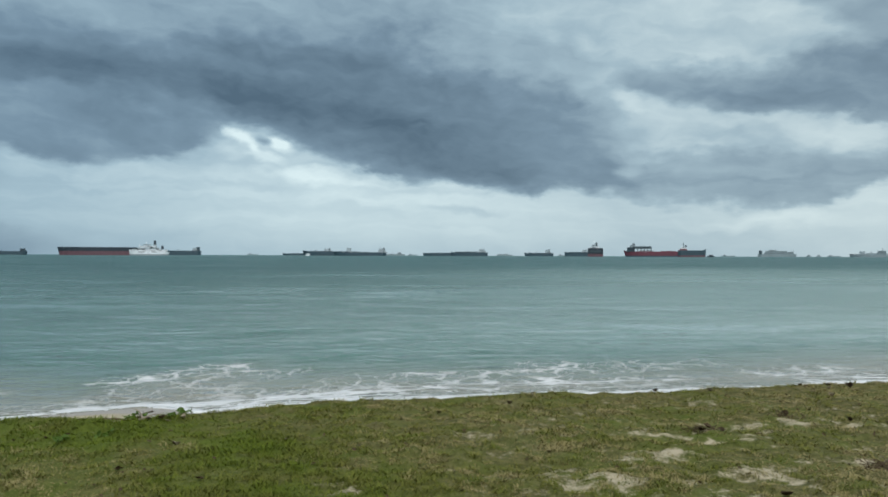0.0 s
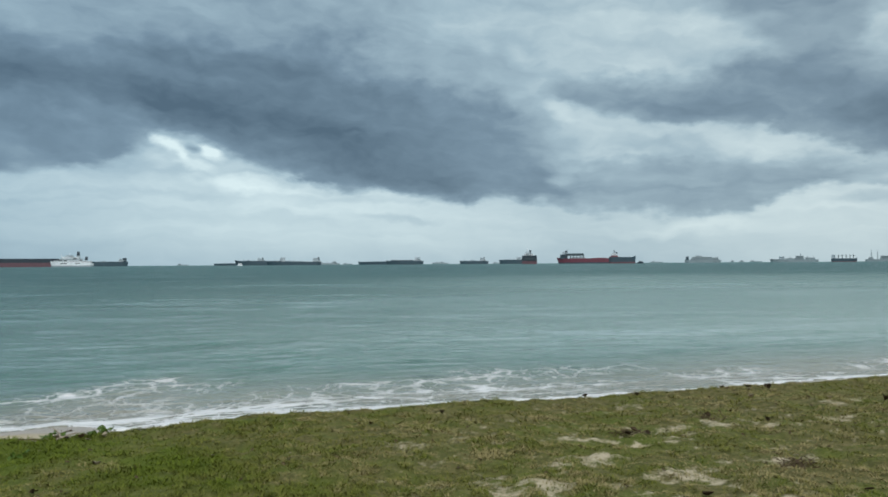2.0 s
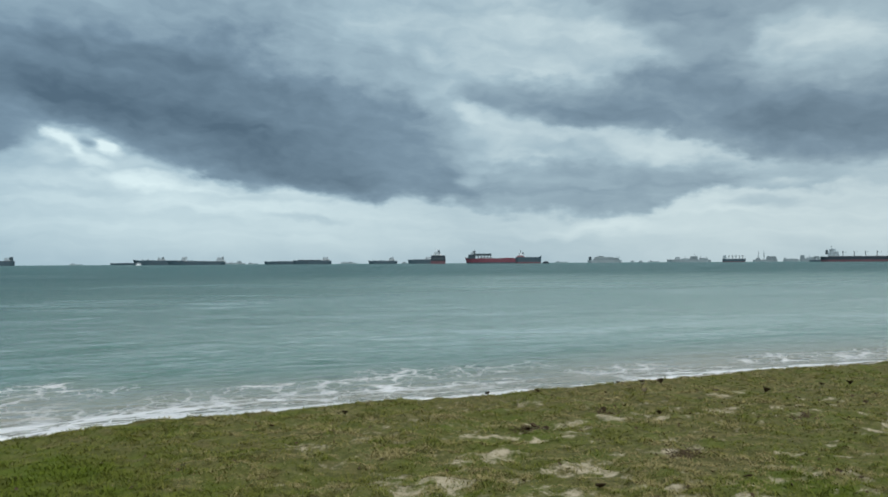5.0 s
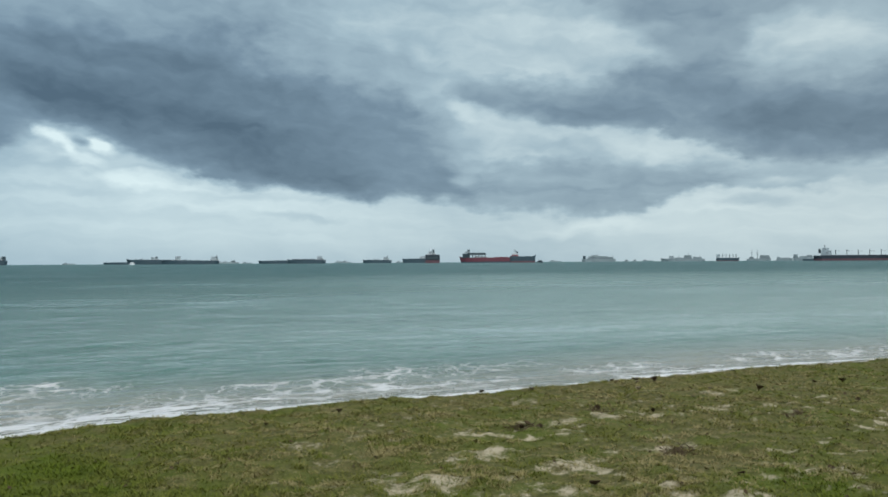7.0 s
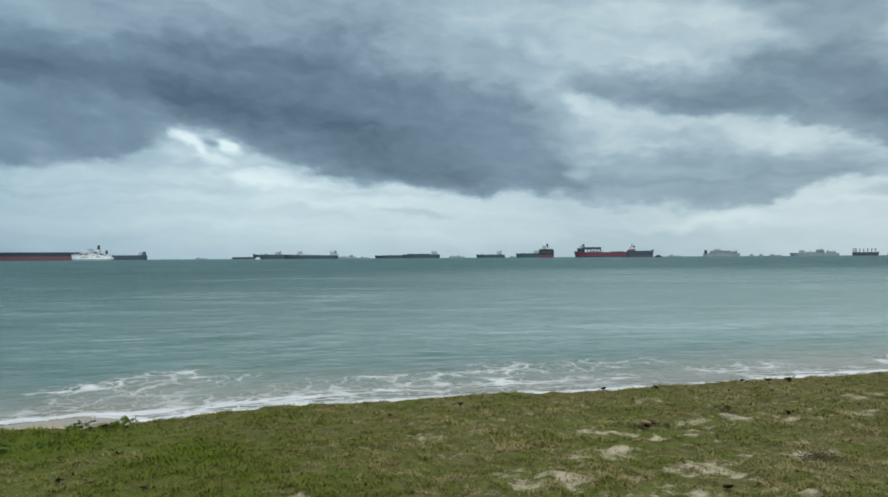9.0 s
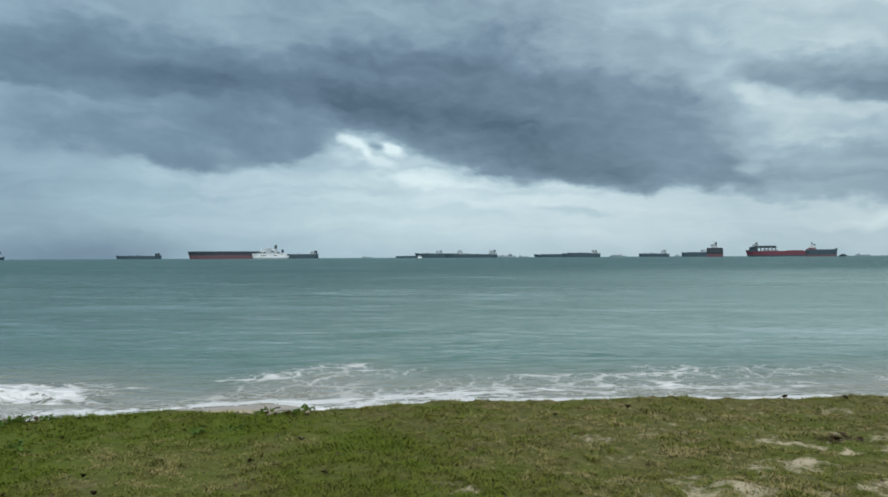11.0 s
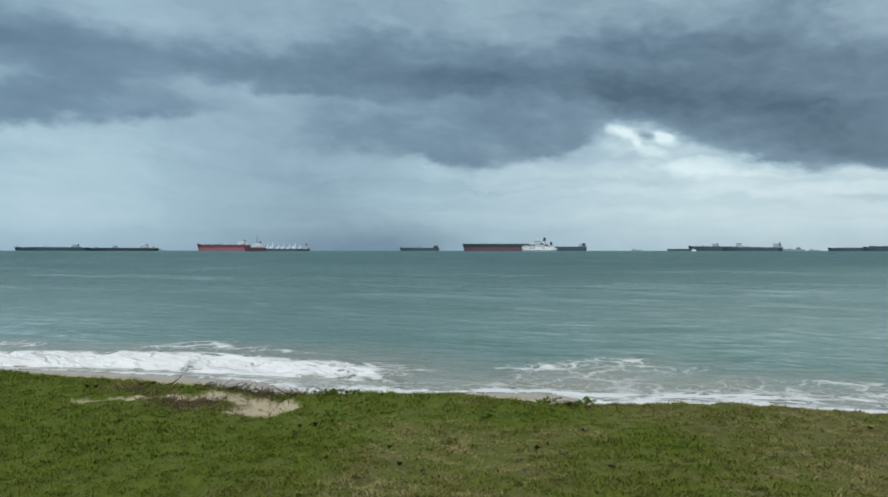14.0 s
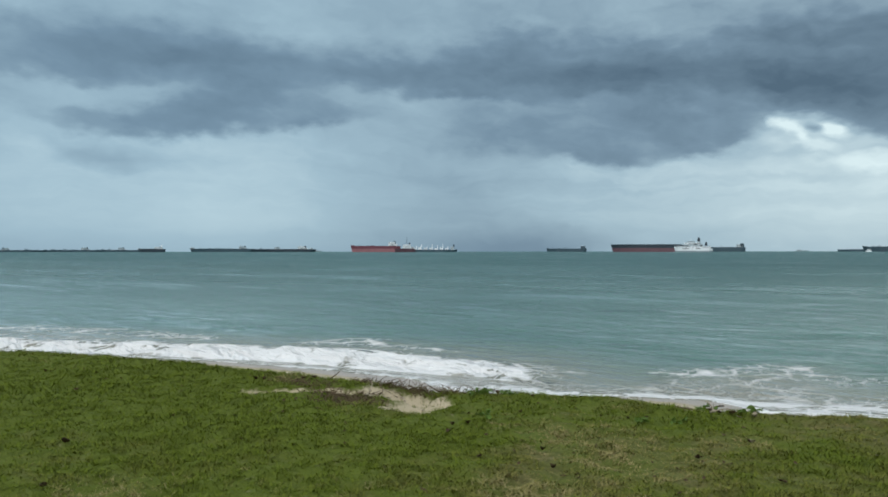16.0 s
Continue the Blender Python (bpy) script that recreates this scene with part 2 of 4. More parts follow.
    sky.sky_type, sky.sun_disc, sky.sun_elevation, sky.sun_rotation = "NISHITA", False, radians(41), radians(163)
    blue = w.vec("SCALE", sky.outputs[0], scale=0.08)
    w.link(w.mix(0.04, colour, blue), out.inputs[0])
    out.inputs[1].default_value = 1.07


build_sky()
sun = new("sun", bpy.data.lights.new("sun", "SUN"))
sun.data.energy, sun.data.angle, sun.data.color = 0.9, radians(25), (1.0, 1.0, 0.99)
sun.matrix_world = look((15, -50, 45), (0, 0, 0))

# ---- materials ----
def material(name, roughness=0.6, metal=0.0):
    m = bpy.data.materials.new(name)
    m.use_nodes = True
    w = Tree(m.node_tree)
    b = m.node_tree.nodes["Principled BSDF"]
    b.inputs["Roughness"].default_value, b.inputs["Metallic"].default_value = roughness, metal
    return m, w, b


def place(w):
    return w.add("ShaderNodeTexCoord").outputs["Object"]


def bump(w, b, height, strength, distance):
    n = w.add("ShaderNodeBump")
    n.inputs["Strength"].default_value, n.inputs["Distance"].default_value = strength, distance
    w.link(height, n.inputs["Height"])
    w.link(n.outputs[0], b.inputs["Normal"])


def attribute(w, name):
    n = w.add("ShaderNodeAttribute")
    n.attribute_name = name
    return n.outputs["Fac"]


def paint(name, colour, rough=0.5, wear=0.25, scale=0.15, stain=(0.10, 0.085, 0.08)):
    """Weathered paint on steel: blotches, streaks that run down, a little rust."""
    m, w, b = material(name, rough)
    p = place(w)
    blot = w.noise(p, scale, 5.0, 0.6).outputs["Fac"]
    streak = w.noise(w.vec("MULTIPLY", p, (1.0, 1.0, 0.12)), scale * 4, 3.0, 0.6).outputs["Fac"]
    c = w.mix(w.span(blot, 0.35, 0.7), tuple(x * 0.85 for x in colour), tuple(min(1, x * 1.12) for x in colour))
    c = w.mix(w.math("MULTIPLY", w.span(streak, 0.55, 0.8), wear), c, stain)
    w.link(c, b.inputs["Base Color"])
    return m


def make_ground():
    m, w, b = material("lawn_and_sand", 0.9)
    b.inputs["Specular IOR Level"].default_value = 0.12
    p = place(w)
    sand, wet = attribute(w, "sand"), attribute(w, "wet")
    grain = w.noise(p, 160.0, 3.0, 0.7).outputs["Fac"]
    lump = w.noise(p, 7.0, 5.0, 0.6).outputs["Fac"]
    dry = w.mix(grain, (0.35, 0.300, 0.200), (0.56, 0.485, 0.345))
    dry = w.mix(w.span(lump, 0.35, 0.75, 0.0, 0.5), dry, (0.50, 0.41, 0.29))
    damp = w.mix(grain, (0.34, 0.29, 0.24), (0.44, 0.385, 0.33))
    beach = w.mix(wet, dry, damp)
    fibre = w.noise(p, 70.0, 4.0, 0.7).outputs["Fac"]
    clod = w.span(w.noise(p, 13.0, 4.0, 0.6).outputs["Fac"], 0.34, 0.66)
    poor = w.mix(fibre, (0.050, 0.048, 0.017), (0.250, 0.215, 0.090))
    poor = w.mix(w.math("MULTIPLY", clod, 0.75), poor, (0.055, 0.060, 0.016))
    rich = w.mix(fibre, (0.060, 0.086, 0.011), (0.150, 0.185, 0.030))
    rich = w.mix(w.math("MULTIPLY", clod, 0.40), rich, (0.045, 0.062, 0.010))
    thatch = w.mix(attribute(w, "lush"), poor, rich)
    frayed = w.math("ADD", w.noise(p, 30.0, 5.0, 0.75).outputs["Fac"], w.math("MULTIPLY", w.noise(p, 8.0, 3.0, 0.6).outputs["Fac"], 0.8))
    ragged = w.math("ADD", sand, w.math("MULTIPLY_ADD", frayed, 1.5, -1.35))
    w.link(w.mix(w.span(ragged, 0.18, 0.88), thatch, beach), b.inputs["Base Color"])
    w.link(w.span(wet, 0.2, 1.0, 0.92, 0.35), b.inputs["Roughness"])
    relief = w.math("ADD", w.math("MULTIPLY", lump, 1.0), w.math("MULTIPLY", grain, 0.15))
    bump(w, b, relief, 0.5, 0.03)
    return m


def make_grass():
    m, w, b = material("grass_blades", 0.8)
    island = w.add("ShaderNodeNewGeometry").outputs["Random Per Island"]
    lush, dry = attribute(w, "lush"), attribute(w, "dry")
    green = w.mix(island, (0.074, 0.107, 0.010), (0.142, 0.180, 0.022))
    olive = w.mix(island, (0.110, 0.116, 0.022), (0.225, 0.212, 0.058))
    c = w.mix(lush, olive, green)
    c = w.mix(w.span(dry, 0.25, 1.0, 0.0, 0.75), c, (0.31, 0.250, 0.110))
    # some blades are straw, some are old and dark
    chance = w.math("FRACT", w.math("MULTIPLY", island, 37.0))
    pick = w.math("ADD", chance, w.math("MULTIPLY_ADD", dry, 0.6, -0.3))
    c = w.mix(w.span(pick, 0.78, 0.92, 0.0, 0.6), c, (0.38, 0.315, 0.165))
    c = w.mix(w.span(chance, 0.20, 0.10, 0.0, 0.28), c, (0.060, 0.055, 0.020))
    w.link(c, b.inputs["Base Color"])
    b.inputs["Specular IOR Level"].default_value = 0.06
    return m


def make_sea():
    m, w, b = material("turbid_sea_water", 0.12)
    p = place(w)
    foam, shallow, near = attribute(w, "foam"), attribute(w, "shallow"), attribute(w, "near_shore")
    # ripples: short crests that lie along the shore, in four sizes
    r0 = w.noise(w.vec("MULTIPLY", p, (2.6, 6.5, 1)), 1.0, 3.0, 0.6).outputs["Fac"]
    r1 = w.noise(w.vec("MULTIPLY", p, (0.85, 2.2, 1)), 1.0, 4.0, 0.6, 0.5).outputs["Fac"]
    r2 = w.noise(w.vec("MULTIPLY", p, (0.20, 0.50, 1)), 1.0, 4.0, 0.6, 0.6).outputs["Fac"]
    r3 = w.noise(w.vec("MULTIPLY", p, (0.010, 0.045, 1)), 1.0, 4.0, 0.6).outputs["Fac"]
    # gusts: ruffled stretches between smoother ones
    gust = w.noise(w.vec("MULTIPLY", p, (0.025, 0.085, 1)), 1.0, 3.0, 0.55, 0.4).outputs["Fac"]
    # offshore colour: deeper water, darkened further for the dark clouds it would mirror
    deep_mirror = w.mix(w.span(r3, 0.35, 0.65), (0.038, 0.122, 0.118), (0.050, 0.146, 0.138))
    green = w.mix(w.span(r3, 0.35, 0.65), (0.076, 0.174, 0.144), (0.098, 0.200, 0.166))
    silt = w.mix(r1, (0.27, 0.27, 0.215), (0.36, 0.335, 0.275))
    water = w.mix(shallow, w.mix(near, deep_mirror, green), silt)
    # sheen of the bright eastern sky, mixed into the water's colour
    water = w.mix(w.math("MULTIPLY", attribute(w, "east_sheen"), w.math("SUBTRACT", 1.0, shallow)), water, (0.205, 0.318, 0.285))
    # foam: lace of two sizes that closes up where it is dense
    swirl = w.vec("SUBTRACT", w.noise(p, 1.5, 4.0, 0.6).outputs["Color"], (0.5, 0.5, 0.5))
    bent = w.vec("ADD", p, w.vec("SCALE", swirl, scale=0.9))
    patchy = w.noise(bent, 1.9, 5.0, 0.65).outputs["Fac"]
    white = 0.0
    for size, full in ((1.05, 0.62), (2.7, 0.46)):
        v = w.add("ShaderNodeTexVoronoi")
        v.feature = "DISTANCE_TO_EDGE"
        v.inputs["Scale"].default_value = size
        w.link(w.vec("MULTIPLY", bent, (1.0, 0.8, 0.3)), v.inputs["Vector"])
        thick = w.math("MULTIPLY", w.math("POWER", foam, 1.7), w.math("MULTIPLY_ADD", patchy, 2.6 * full, -0.75 * full))
        line = w.span(w.math("SUBTRACT", v.outputs["Distance"], thick), -0.05, 0.05, 1.0, 0.0)
        white = w.math("MAXIMUM", white, line)
    white = w.math("MULTIPLY", white, w.span(foam, 0.03, 0.22))
    white = w.math("MAXIMUM", white, w.span(w.math("ADD", foam, w.math("MULTIPLY_ADD", patchy, 0.5, -0.25)), 0.72, 0.95))
    w.link(w.mix(white, water, (0.84, 0.84, 0.83)), b.inputs["Base Color"])
    calm = w.span(near, 0.0, 1.0, 0.38, 0.13, smooth=False)
    b.inputs["IOR"].default_value = 1.33
    b.inputs["Specular IOR Level"].default_value = 0.5
    # wind ruffles the water finely; smooth strokes within the gusts stay glassy
    stroke = w.noise(w.vec("MULTIPLY", p, (0.42, 2.0, 1)), 1.0, 3.0, 0.55, 0.6).outputs["Fac"]
    far_stroke = w.noise(w.vec("MULTIPLY", p, (0.07, 0.42, 1)), 1.0, 3.0, 0.55, 0.6).outputs["Fac"]
    glassy = w.math("MULTIPLY", w.math("MAXIMUM", w.span(stroke, 0.52, 0.62), w.span(far_stroke, 0.54, 0.64)), w.span(gust, 0.38, 0.54))
    ruffle = w.math("MULTIPLY", w.math("SUBTRACT", 1.0, w.math("MULTIPLY", glassy, 0.85)), w.math("SUBTRACT", 1.0, w.math("MULTIPLY", attribute(w, "east_sheen"), 0.35)))
    ruffle = w.math("MULTIPLY", ruffle, w.span(near, 0.75, 1.0, 1.0, 0.55))
    waves = w.math("ADD", w.math("MULTIPLY_ADD", r1, 0.95, -0.475), w.math("MULTIPLY_ADD", r2, 0.9, -0.45))
    waves = w.math("ADD", waves, w.math("MULTIPLY_ADD", r0, 0.16, -0.08))
    h = w.math("MULTIPLY", waves, ruffle)
    gloss = w.math("ADD", calm, w.math("MULTIPLY_ADD", ruffle, 0.16, -0.12))
    w.link(w.math("ADD", gloss, w.math("MULTIPLY", white, 0.6), clamp=True), b.inputs["Roughness"])
    h = w.math("ADD", h, w.math("MULTIPLY", white, 0.03))
    bump(w, b, h, 1.0, 1.0)
    return m


GROUND, GRASS, WATER = make_ground(), make_grass(), make_sea()
# ship colours: own paint plus a bluish tint of distance haze mixed in
BLACK_HULL = paint("black_hull_paint", (0.020, 0.038, 0.054), wear=0.04)
GREY_HULL = paint("grey_hull_paint", (0.040, 0.080, 0.104), wear=0.05)
MAROON_HULL = paint("dark_maroon_hull_paint", (0.070, 0.030, 0.042), wear=0.08)
# pale grey paint, lightened so that far ships look faded by haze
PALE_HAZE_HULL = paint("pale_grey_haze_hull_paint", (0.27, 0.34, 0.365), wear=0.1)
RED_HULL = paint("red_hull_paint", (0.165, 0.045, 0.066), wear=0.15)
ROSE_HULL = paint("faded_red_hull_paint", (0.31, 0.135, 0.150), wear=0.15)
BOOT_RED = paint("red_antifouling_paint", (0.140, 0.072, 0.088), wear=0.2)
WHITE_PAINT = paint("white_ship_paint", (0.82, 0.87, 0.90), 0.4, 0.08)
DULL_WHITE = paint("dull_white_ship_paint", (0.52, 0.60, 0.64), 0.5, 0.1)
DECK = paint("deck_paint", (0.10, 0.09, 0.095))
DARK_STEEL = paint("dark_steel_paint", (0.042, 0.068, 0.080), wear=0.1)
GLASS = paint("dark_window_glass", (0.03, 0.04, 0.05), 0.1, 0.0)

# ---- the shore ----
@functools.lru_cache(None)
def lattice(seed):
    return np.random.RandomState(seed).rand(256, 256)


def value_noise(x, y, seed=0):
    g = lattice(seed)
    xi, yi = np.floor(x).astype(int), np.floor(y).astype(int)
    fx, fy = x - xi, y - yi
    fx, fy = fx * fx * (3 - 2 * fx), fy * fy * (3 - 2 * fy)
    a, b = g[xi % 256, yi % 256], g[(xi + 1) % 256, yi % 256]
    c, d = g[xi % 256, (yi + 1) % 256], g[(xi + 1) % 256, (yi + 1) % 256]
    return (a * (1 - fx) + b * fx) * (1 - fy) + (c * (1 - fx) + d * fx) * fy


def fbm(x, y, seed=0, octaves=4):
    s, a, t = 0.0, 1.0, 0.0
    for o in range(octaves):
        s = s + a * value_noise(x * 2 ** o + 17.3 * o, y * 2 ** o + 9.1 * o, seed + o)
        t, a = t + a, a * 0.5
    return s / t


def step(a, b, v):
    k = np.clip((v - a) / (b - a), 0, 1)
    return k * k * (3 - 2 * k)


# where the lawn breaks off above the beach: x and y along the shore
EDGE_X = [-60, -22, -13.4, -12.4, -10.7, -9.15, -8.2, -7.1, -6.3, -5.7, -5.2, -4.85, -4.2, -3.6, -3.0, -2.6, -2.1, -1.4, -0.5, 0.5,
          1.4, 2.8, 4.3, 5.6, 7.5, 9.4, 20, 60]
EDGE_Y = [-6, 1.6, 4.7, 5.15, 5.6, 6.0, 6.22, 6.27, 6.38, 6.5, 6.75, 7.05, 7.34, 7.36, 7.3, 7.58, 7.9, 8.2, 8.42, 8.65,
          8.78, 9.0, 9.3, 9.62, 10.0, 10.3, 11.6, 14]


def edge(x):
    return np.interp(x, EDGE_X, EDGE_Y) + 0.10 * (fbm(x * 2.3, x * 0 + 3.0, 5, 3) - 0.5)


# worn places in the lawn: x, y, half width, half depth
BARE = [(0.54, 6.14, 0.34, 0.28), (0.23, 6.67, 0.22, 0.20), (1.91, 6.12, 0.32, 0.17), (1.44, 5.9, 0.18, 0.14), (0.07, 5.68, 0.10, 0.13),
        (-0.71, 5.16, 0.36, 0.12), (1.3, 5.15, 0.16, 0.12), (2.71, 6.74, 0.30, 0.14), (1.95, 7.3, 0.2, 0.12), (3.37, 5.92, 0.3, 0.18),
        (3.26, 5.57, 0.26, 0.14), (3.85, 5.19, 0.2, 0.1), (5.31, 6.94, 0.24, 0.14), (5.5, 6.72, 0.2, 0.14), (3.97, 6.32, 0.22, 0.13),
        (4.1, 7.87, 0.24, 0.12), (2.45, 5.72, 0.2, 0.12)]


def lushness(x, y):
    """How green the turf is: most on the west side and in a few rank tufts."""
    left = 1 - step(-5.2, -0.6, x)
    tufts = np.zeros_like(x)
    for px, py, rad in ((-1.03, 5.79, 0.34), (-0.9, 4.9, 0.8), (-1.6, 6.2, 0.6), (3.8, 4.7, 0.5), (-2.9, 6.9, 0.5), (-4.3, 5.0, 0.5), (-6.5, 4.2, 1.6), (-9.0, 4.6, 2.0)):
        tufts = np.maximum(tufts, np.exp(-((x - px) ** 2 + (y - py) ** 2) / rad ** 2))
    return left, tufts, np.clip(0.26 + 0.62 * left + 0.75 * tufts + 0.9 * (fbm(x * 0.9, y * 0.9, 85, 3) - 0.5) + 1.3 * (fbm(x * 4.5, y * 6.5, 95, 3) - 0.5), 0, 1)


def sand_gully(x, y):
    """The washed-out sand hollow at the lawn's edge, and the thin runnel that leads to it."""
    u, v = x + 5.95, y - 6.14
    hollow = 1 - np.sqrt((u * 0.97 + v * 0.24) ** 2 / 0.66 ** 2 + (-u * 0.24 + v * 0.97) ** 2 / 0.30 ** 2)
    tongue = 1 - np.sqrt(((x + 5.45) / 0.40) ** 2 + ((y - 5.86) / 0.52) ** 2)
    line = 5.98 + (x + 6.2) * 0.62
    run = (1 - np.abs(y - line) / 0.21) * step(-7.7, -7.2, x) * (1 - step(-6.0, -5.8, x))
    return np.maximum(np.maximum(hollow, tongue), run)


def bare(x, y):
    """0 under close turf, 1 on open sand."""
    n = fbm(x * 3.1, y * 3.6, 11, 4) - 0.5
    s = np.zeros_like(x)
    for px, py, a, b in BARE:
        s = np.maximum(s, 0.78 - np.sqrt(((x - px) / a) ** 2 + ((y - py) / b) ** 2) * 0.90 + n * 1.2 + 2.2 * (fbm(x * 9.0, y * 11.0, 29, 3) - 0.5))
    worn = step(-0.4, 1.4, x) * step(-4.5, -2.0, y) * (1 - step(8.0, 8.9, y)) * (1 - step(9, 12, x))
    s = np.maximum(s, step(0.52, 0.70, 0.62 * fbm(x * 6.5, y * 9.5, 23, 4) + 0.38 * fbm(x * 1.6, y * 2.2, 27, 2)) * worn)
    s = np.maximum(s * 0.72, step(0.0, 0.35, sand_gully(x, y) + n * 0.25))
    return np.clip(s, 0, 1)


def beach(v):
    """The height of the sand, v metres out from the lawn's edge."""
    return np.where(v < 0, 0.0, np.maximum(-0.10 * step(0.0, 0.22, v) - 0.105 * v - 0.012 * np.clip(v, 0, 6) ** 1.5, -4.0))


def ground_height(x, y):
    v = y - edge(x)
    z = beach(v) + 0.035 * (fbm(x * 0.9, y * 0.9, 31, 3) - 0.5) * (1 - step(-0.1, 0.6, v)) * 2
    z = z - 0.13 * step(0.0, 0.6, sand_gully(x, y))
    z = z + 0.06 * (fbm(x * 8, y * 8, 37, 2) - 0.5) * step(26, 12, np.hypot(x, y)) * (1 - 0.8 * step(-0.1, 0.2, v)) + 0.055 * (fbm(x * 5.2, y * 5.2, 43, 3) - 0.5) * (1 - step(-0.2, 0.1, v)) * step(30, 14, np.hypot(x, y))
    z = z + 0.03 * np.exp(-((v + 0.25) / 0.18) ** 2) * fbm(x * 1.7, x * 0, 41, 3)
    return z


def axis(inner0, inner1, stepsize, outer0, outer1, grow=1.22):
    a = list(np.arange(inner0, inner1 + 1e-6, stepsize))
    d = stepsize
    while a[-1] < outer1:
        d = min(d * grow, 400)
        a.append(a[-1] + d)
    d = stepsize
    while a[0] > outer0:
        d = min(d * grow, 400)
        a.insert(0, a[0] - d)
    return np.array(a)


def grid_mesh(name, X, Y, Z, attributes, mat):
    r, c = X.shape
    me = bpy.data.meshes.new(name)
    i = np.arange(r * c).reshape(r, c)
    quads = np.stack([i[:-1, :-1], i[:-1, 1:], i[1:, 1:], i[1:, :-1]], -1).reshape(-1, 4)
    me.vertices.add(r * c)
    me.vertices.foreach_set("co", np.stack([X, Y, Z], -1).astype(np.float32).ravel())
    me.loops.add(quads.size)
    me.loops.foreach_set("vertex_index", quads.astype(np.int32).ravel())
    me.polygons.add(len(quads))
    me.polygons.foreach_set("loop_start", np.arange(0, quads.size, 4, dtype=np.int32))
    me.update(calc_edges=True)
    for k, v in attributes.items():
        me.attributes.new(k, "FLOAT", "POINT").data.foreach_set("value", v.astype(np.float32).ravel())
    me.polygons.foreach_set("use_smooth", np.ones(len(quads), dtype=bool))
    me.materials.append(mat)
    return new(name, me)


# how far down the beach the last wave has run, and where the next one breaks
def swash_end(x):
    return (1.05 + 1.7 * step(-5.6, -9.0, x) + 0.9 * step(3.0, 8.0, x) + 1.35 * np.exp(-((x + 4.0) / 1.2) ** 2)
            + 0.9 * (fbm(x * 0.45, x * 0 + 1.7, 51, 3) - 0.5))


def breaker(x):
    return 5.4 + 0.8 * (fbm(x * 0.16, x * 0 + 8.0, 53, 3) - 0.5) * 2 - 0.9 * step(-4, -8, x)


def build_ground():
    gx = axis(-14, 11, 0.055, -4900, 4900)
    gy = axis(1.5, 12, 0.055, -4900, 4900)
    X, Y = np.meshgrid(gx, gy)
    V = Y - edge(X)
    Z = ground_height(X, Y)
    sand = np.maximum(bare(X, Y), step(-0.05, 0.12, V))
    sand = np.where((np.abs(X) > 40) & (V < 0), 0.0, sand)
    wet = step(-0.25, 0.35, V - swash_end(X) + 1.0)
    ob = grid_mesh("ground", X, Y, Z, {"sand": sand, "wet": wet, "lush": lushness(X, Y)[2]}, GROUND)
    tagged(ob, "short worn lawn that breaks off onto a pale sandy beach", "ground", kind="structure")


def build_sea():
    gx = axis(-24, 20, 0.075, -4900, 4900)
    gv = axis(0.0, 10, 0.075, 0.0, 4900, 1.025)
    gv = gv[gv >= 0]
    X, V = np.meshgrid(gx, gv)
    far = step(30, 400, V)
    Y = V + edge(X) * (1 - far) + 8.0 * far
    ve, vb = swash_end(X), breaker(X)
    calm = step(300, 60, V)
    swell = 0.035 * (fbm(X * 0.13, V * 0.42, 61, 3) - 0.5) * 2 * step(2.5, 8.0, V)
    chop = 0.05 * (fbm(X * 0.40, V * 1.3, 63, 4) - 0.5) * step(1.5, 6.0, V)
    # the bore: high and closed on the far left, low and broken elsewhere
    rise = fbm(X * 0.35, X * 0 + 4.4, 65, 3)
    bore = np.clip(0.22 * step(0.50, 0.70, rise) + step(-5.8, -9.5, X), 0, 1)
    lump = 0.45 + 1.1 * fbm(X * 2.2, V * 2.6, 67, 4)
    crest = 0.17 * bore * np.where(V < vb, np.exp(-((V - vb) / 0.4) ** 2), np.exp(-((V - vb) / 1.1) ** 2)) * lump
    still = SEA + (swell + chop) * calm + crest
    film = beach(V) + 0.015 + 0.05 * step(0.0, 2.5, V - ve) + 0.02 * (fbm(X * 2, V * 2, 69, 2) - 0.5)
    film = np.where(V < ve, beach(V) - 0.06 - 0.10 * (ve - V), film)
    Z = np.maximum(still, film)
    patch = fbm(X * 0.45, V * 0.45, 71, 4)
    D = V - ve
    quiet = 1 - 0.5 * step(2.0, 6.0, X)
    west = step(-6.0, -9.0, X)
    # the lip of the swash, then lace that opens out to seaward
    foam = 0.98 * step(0.0, 0.05, D) * (1 - step(0.20, 0.75, D)) * (0.55 + 0.45 * quiet) * (1 - 0.5 * west)
    foam = np.maximum(foam, step(0.0, 0.2, D) * (1 - step(2.4, 4.6, D)) * (0.17 + 0.44 * step(0.38, 0.70, patch)) * quiet * (1 - 0.55 * west))
    # the bore is closed at its crest and frays behind
    roll = step(-0.95, -0.60, V - vb) * (1 - step(0.20, 0.60, V - vb))
    foam = np.maximum(foam, bore * roll * (0.80 + 0.7 * (patch - 0.5)))
    foam = np.maximum(foam, bore * step(0.2, 0.5, V - vb) * (1 - step(0.8, 1.8, V - vb)) * 0.5)
    foam = np.maximum(foam, 0.28 * quiet * step(6.5, 5.0, D) * step(3.5, 4.5, D) * step(0.45, 0.6, patch))
    shallow = (1 - step(1.4, 7.5, D)) * 0.92
    near = 1 - step(2.2, 5.2, np.log(np.maximum(V, 1.0)))
    # east_sheen: paler colour to the east, where water would mirror bright sky
    ob = grid_mesh("sea", X, Y, Z, {"foam": foam, "shallow": shallow, "near_shore": near, "east_sheen": (0.04 + 0.83 * step(-0.35, 0.40, X / np.maximum(Y, 1.0))) * step(3.0, 14.0, V) * step(170, 50, V)}, WATER)
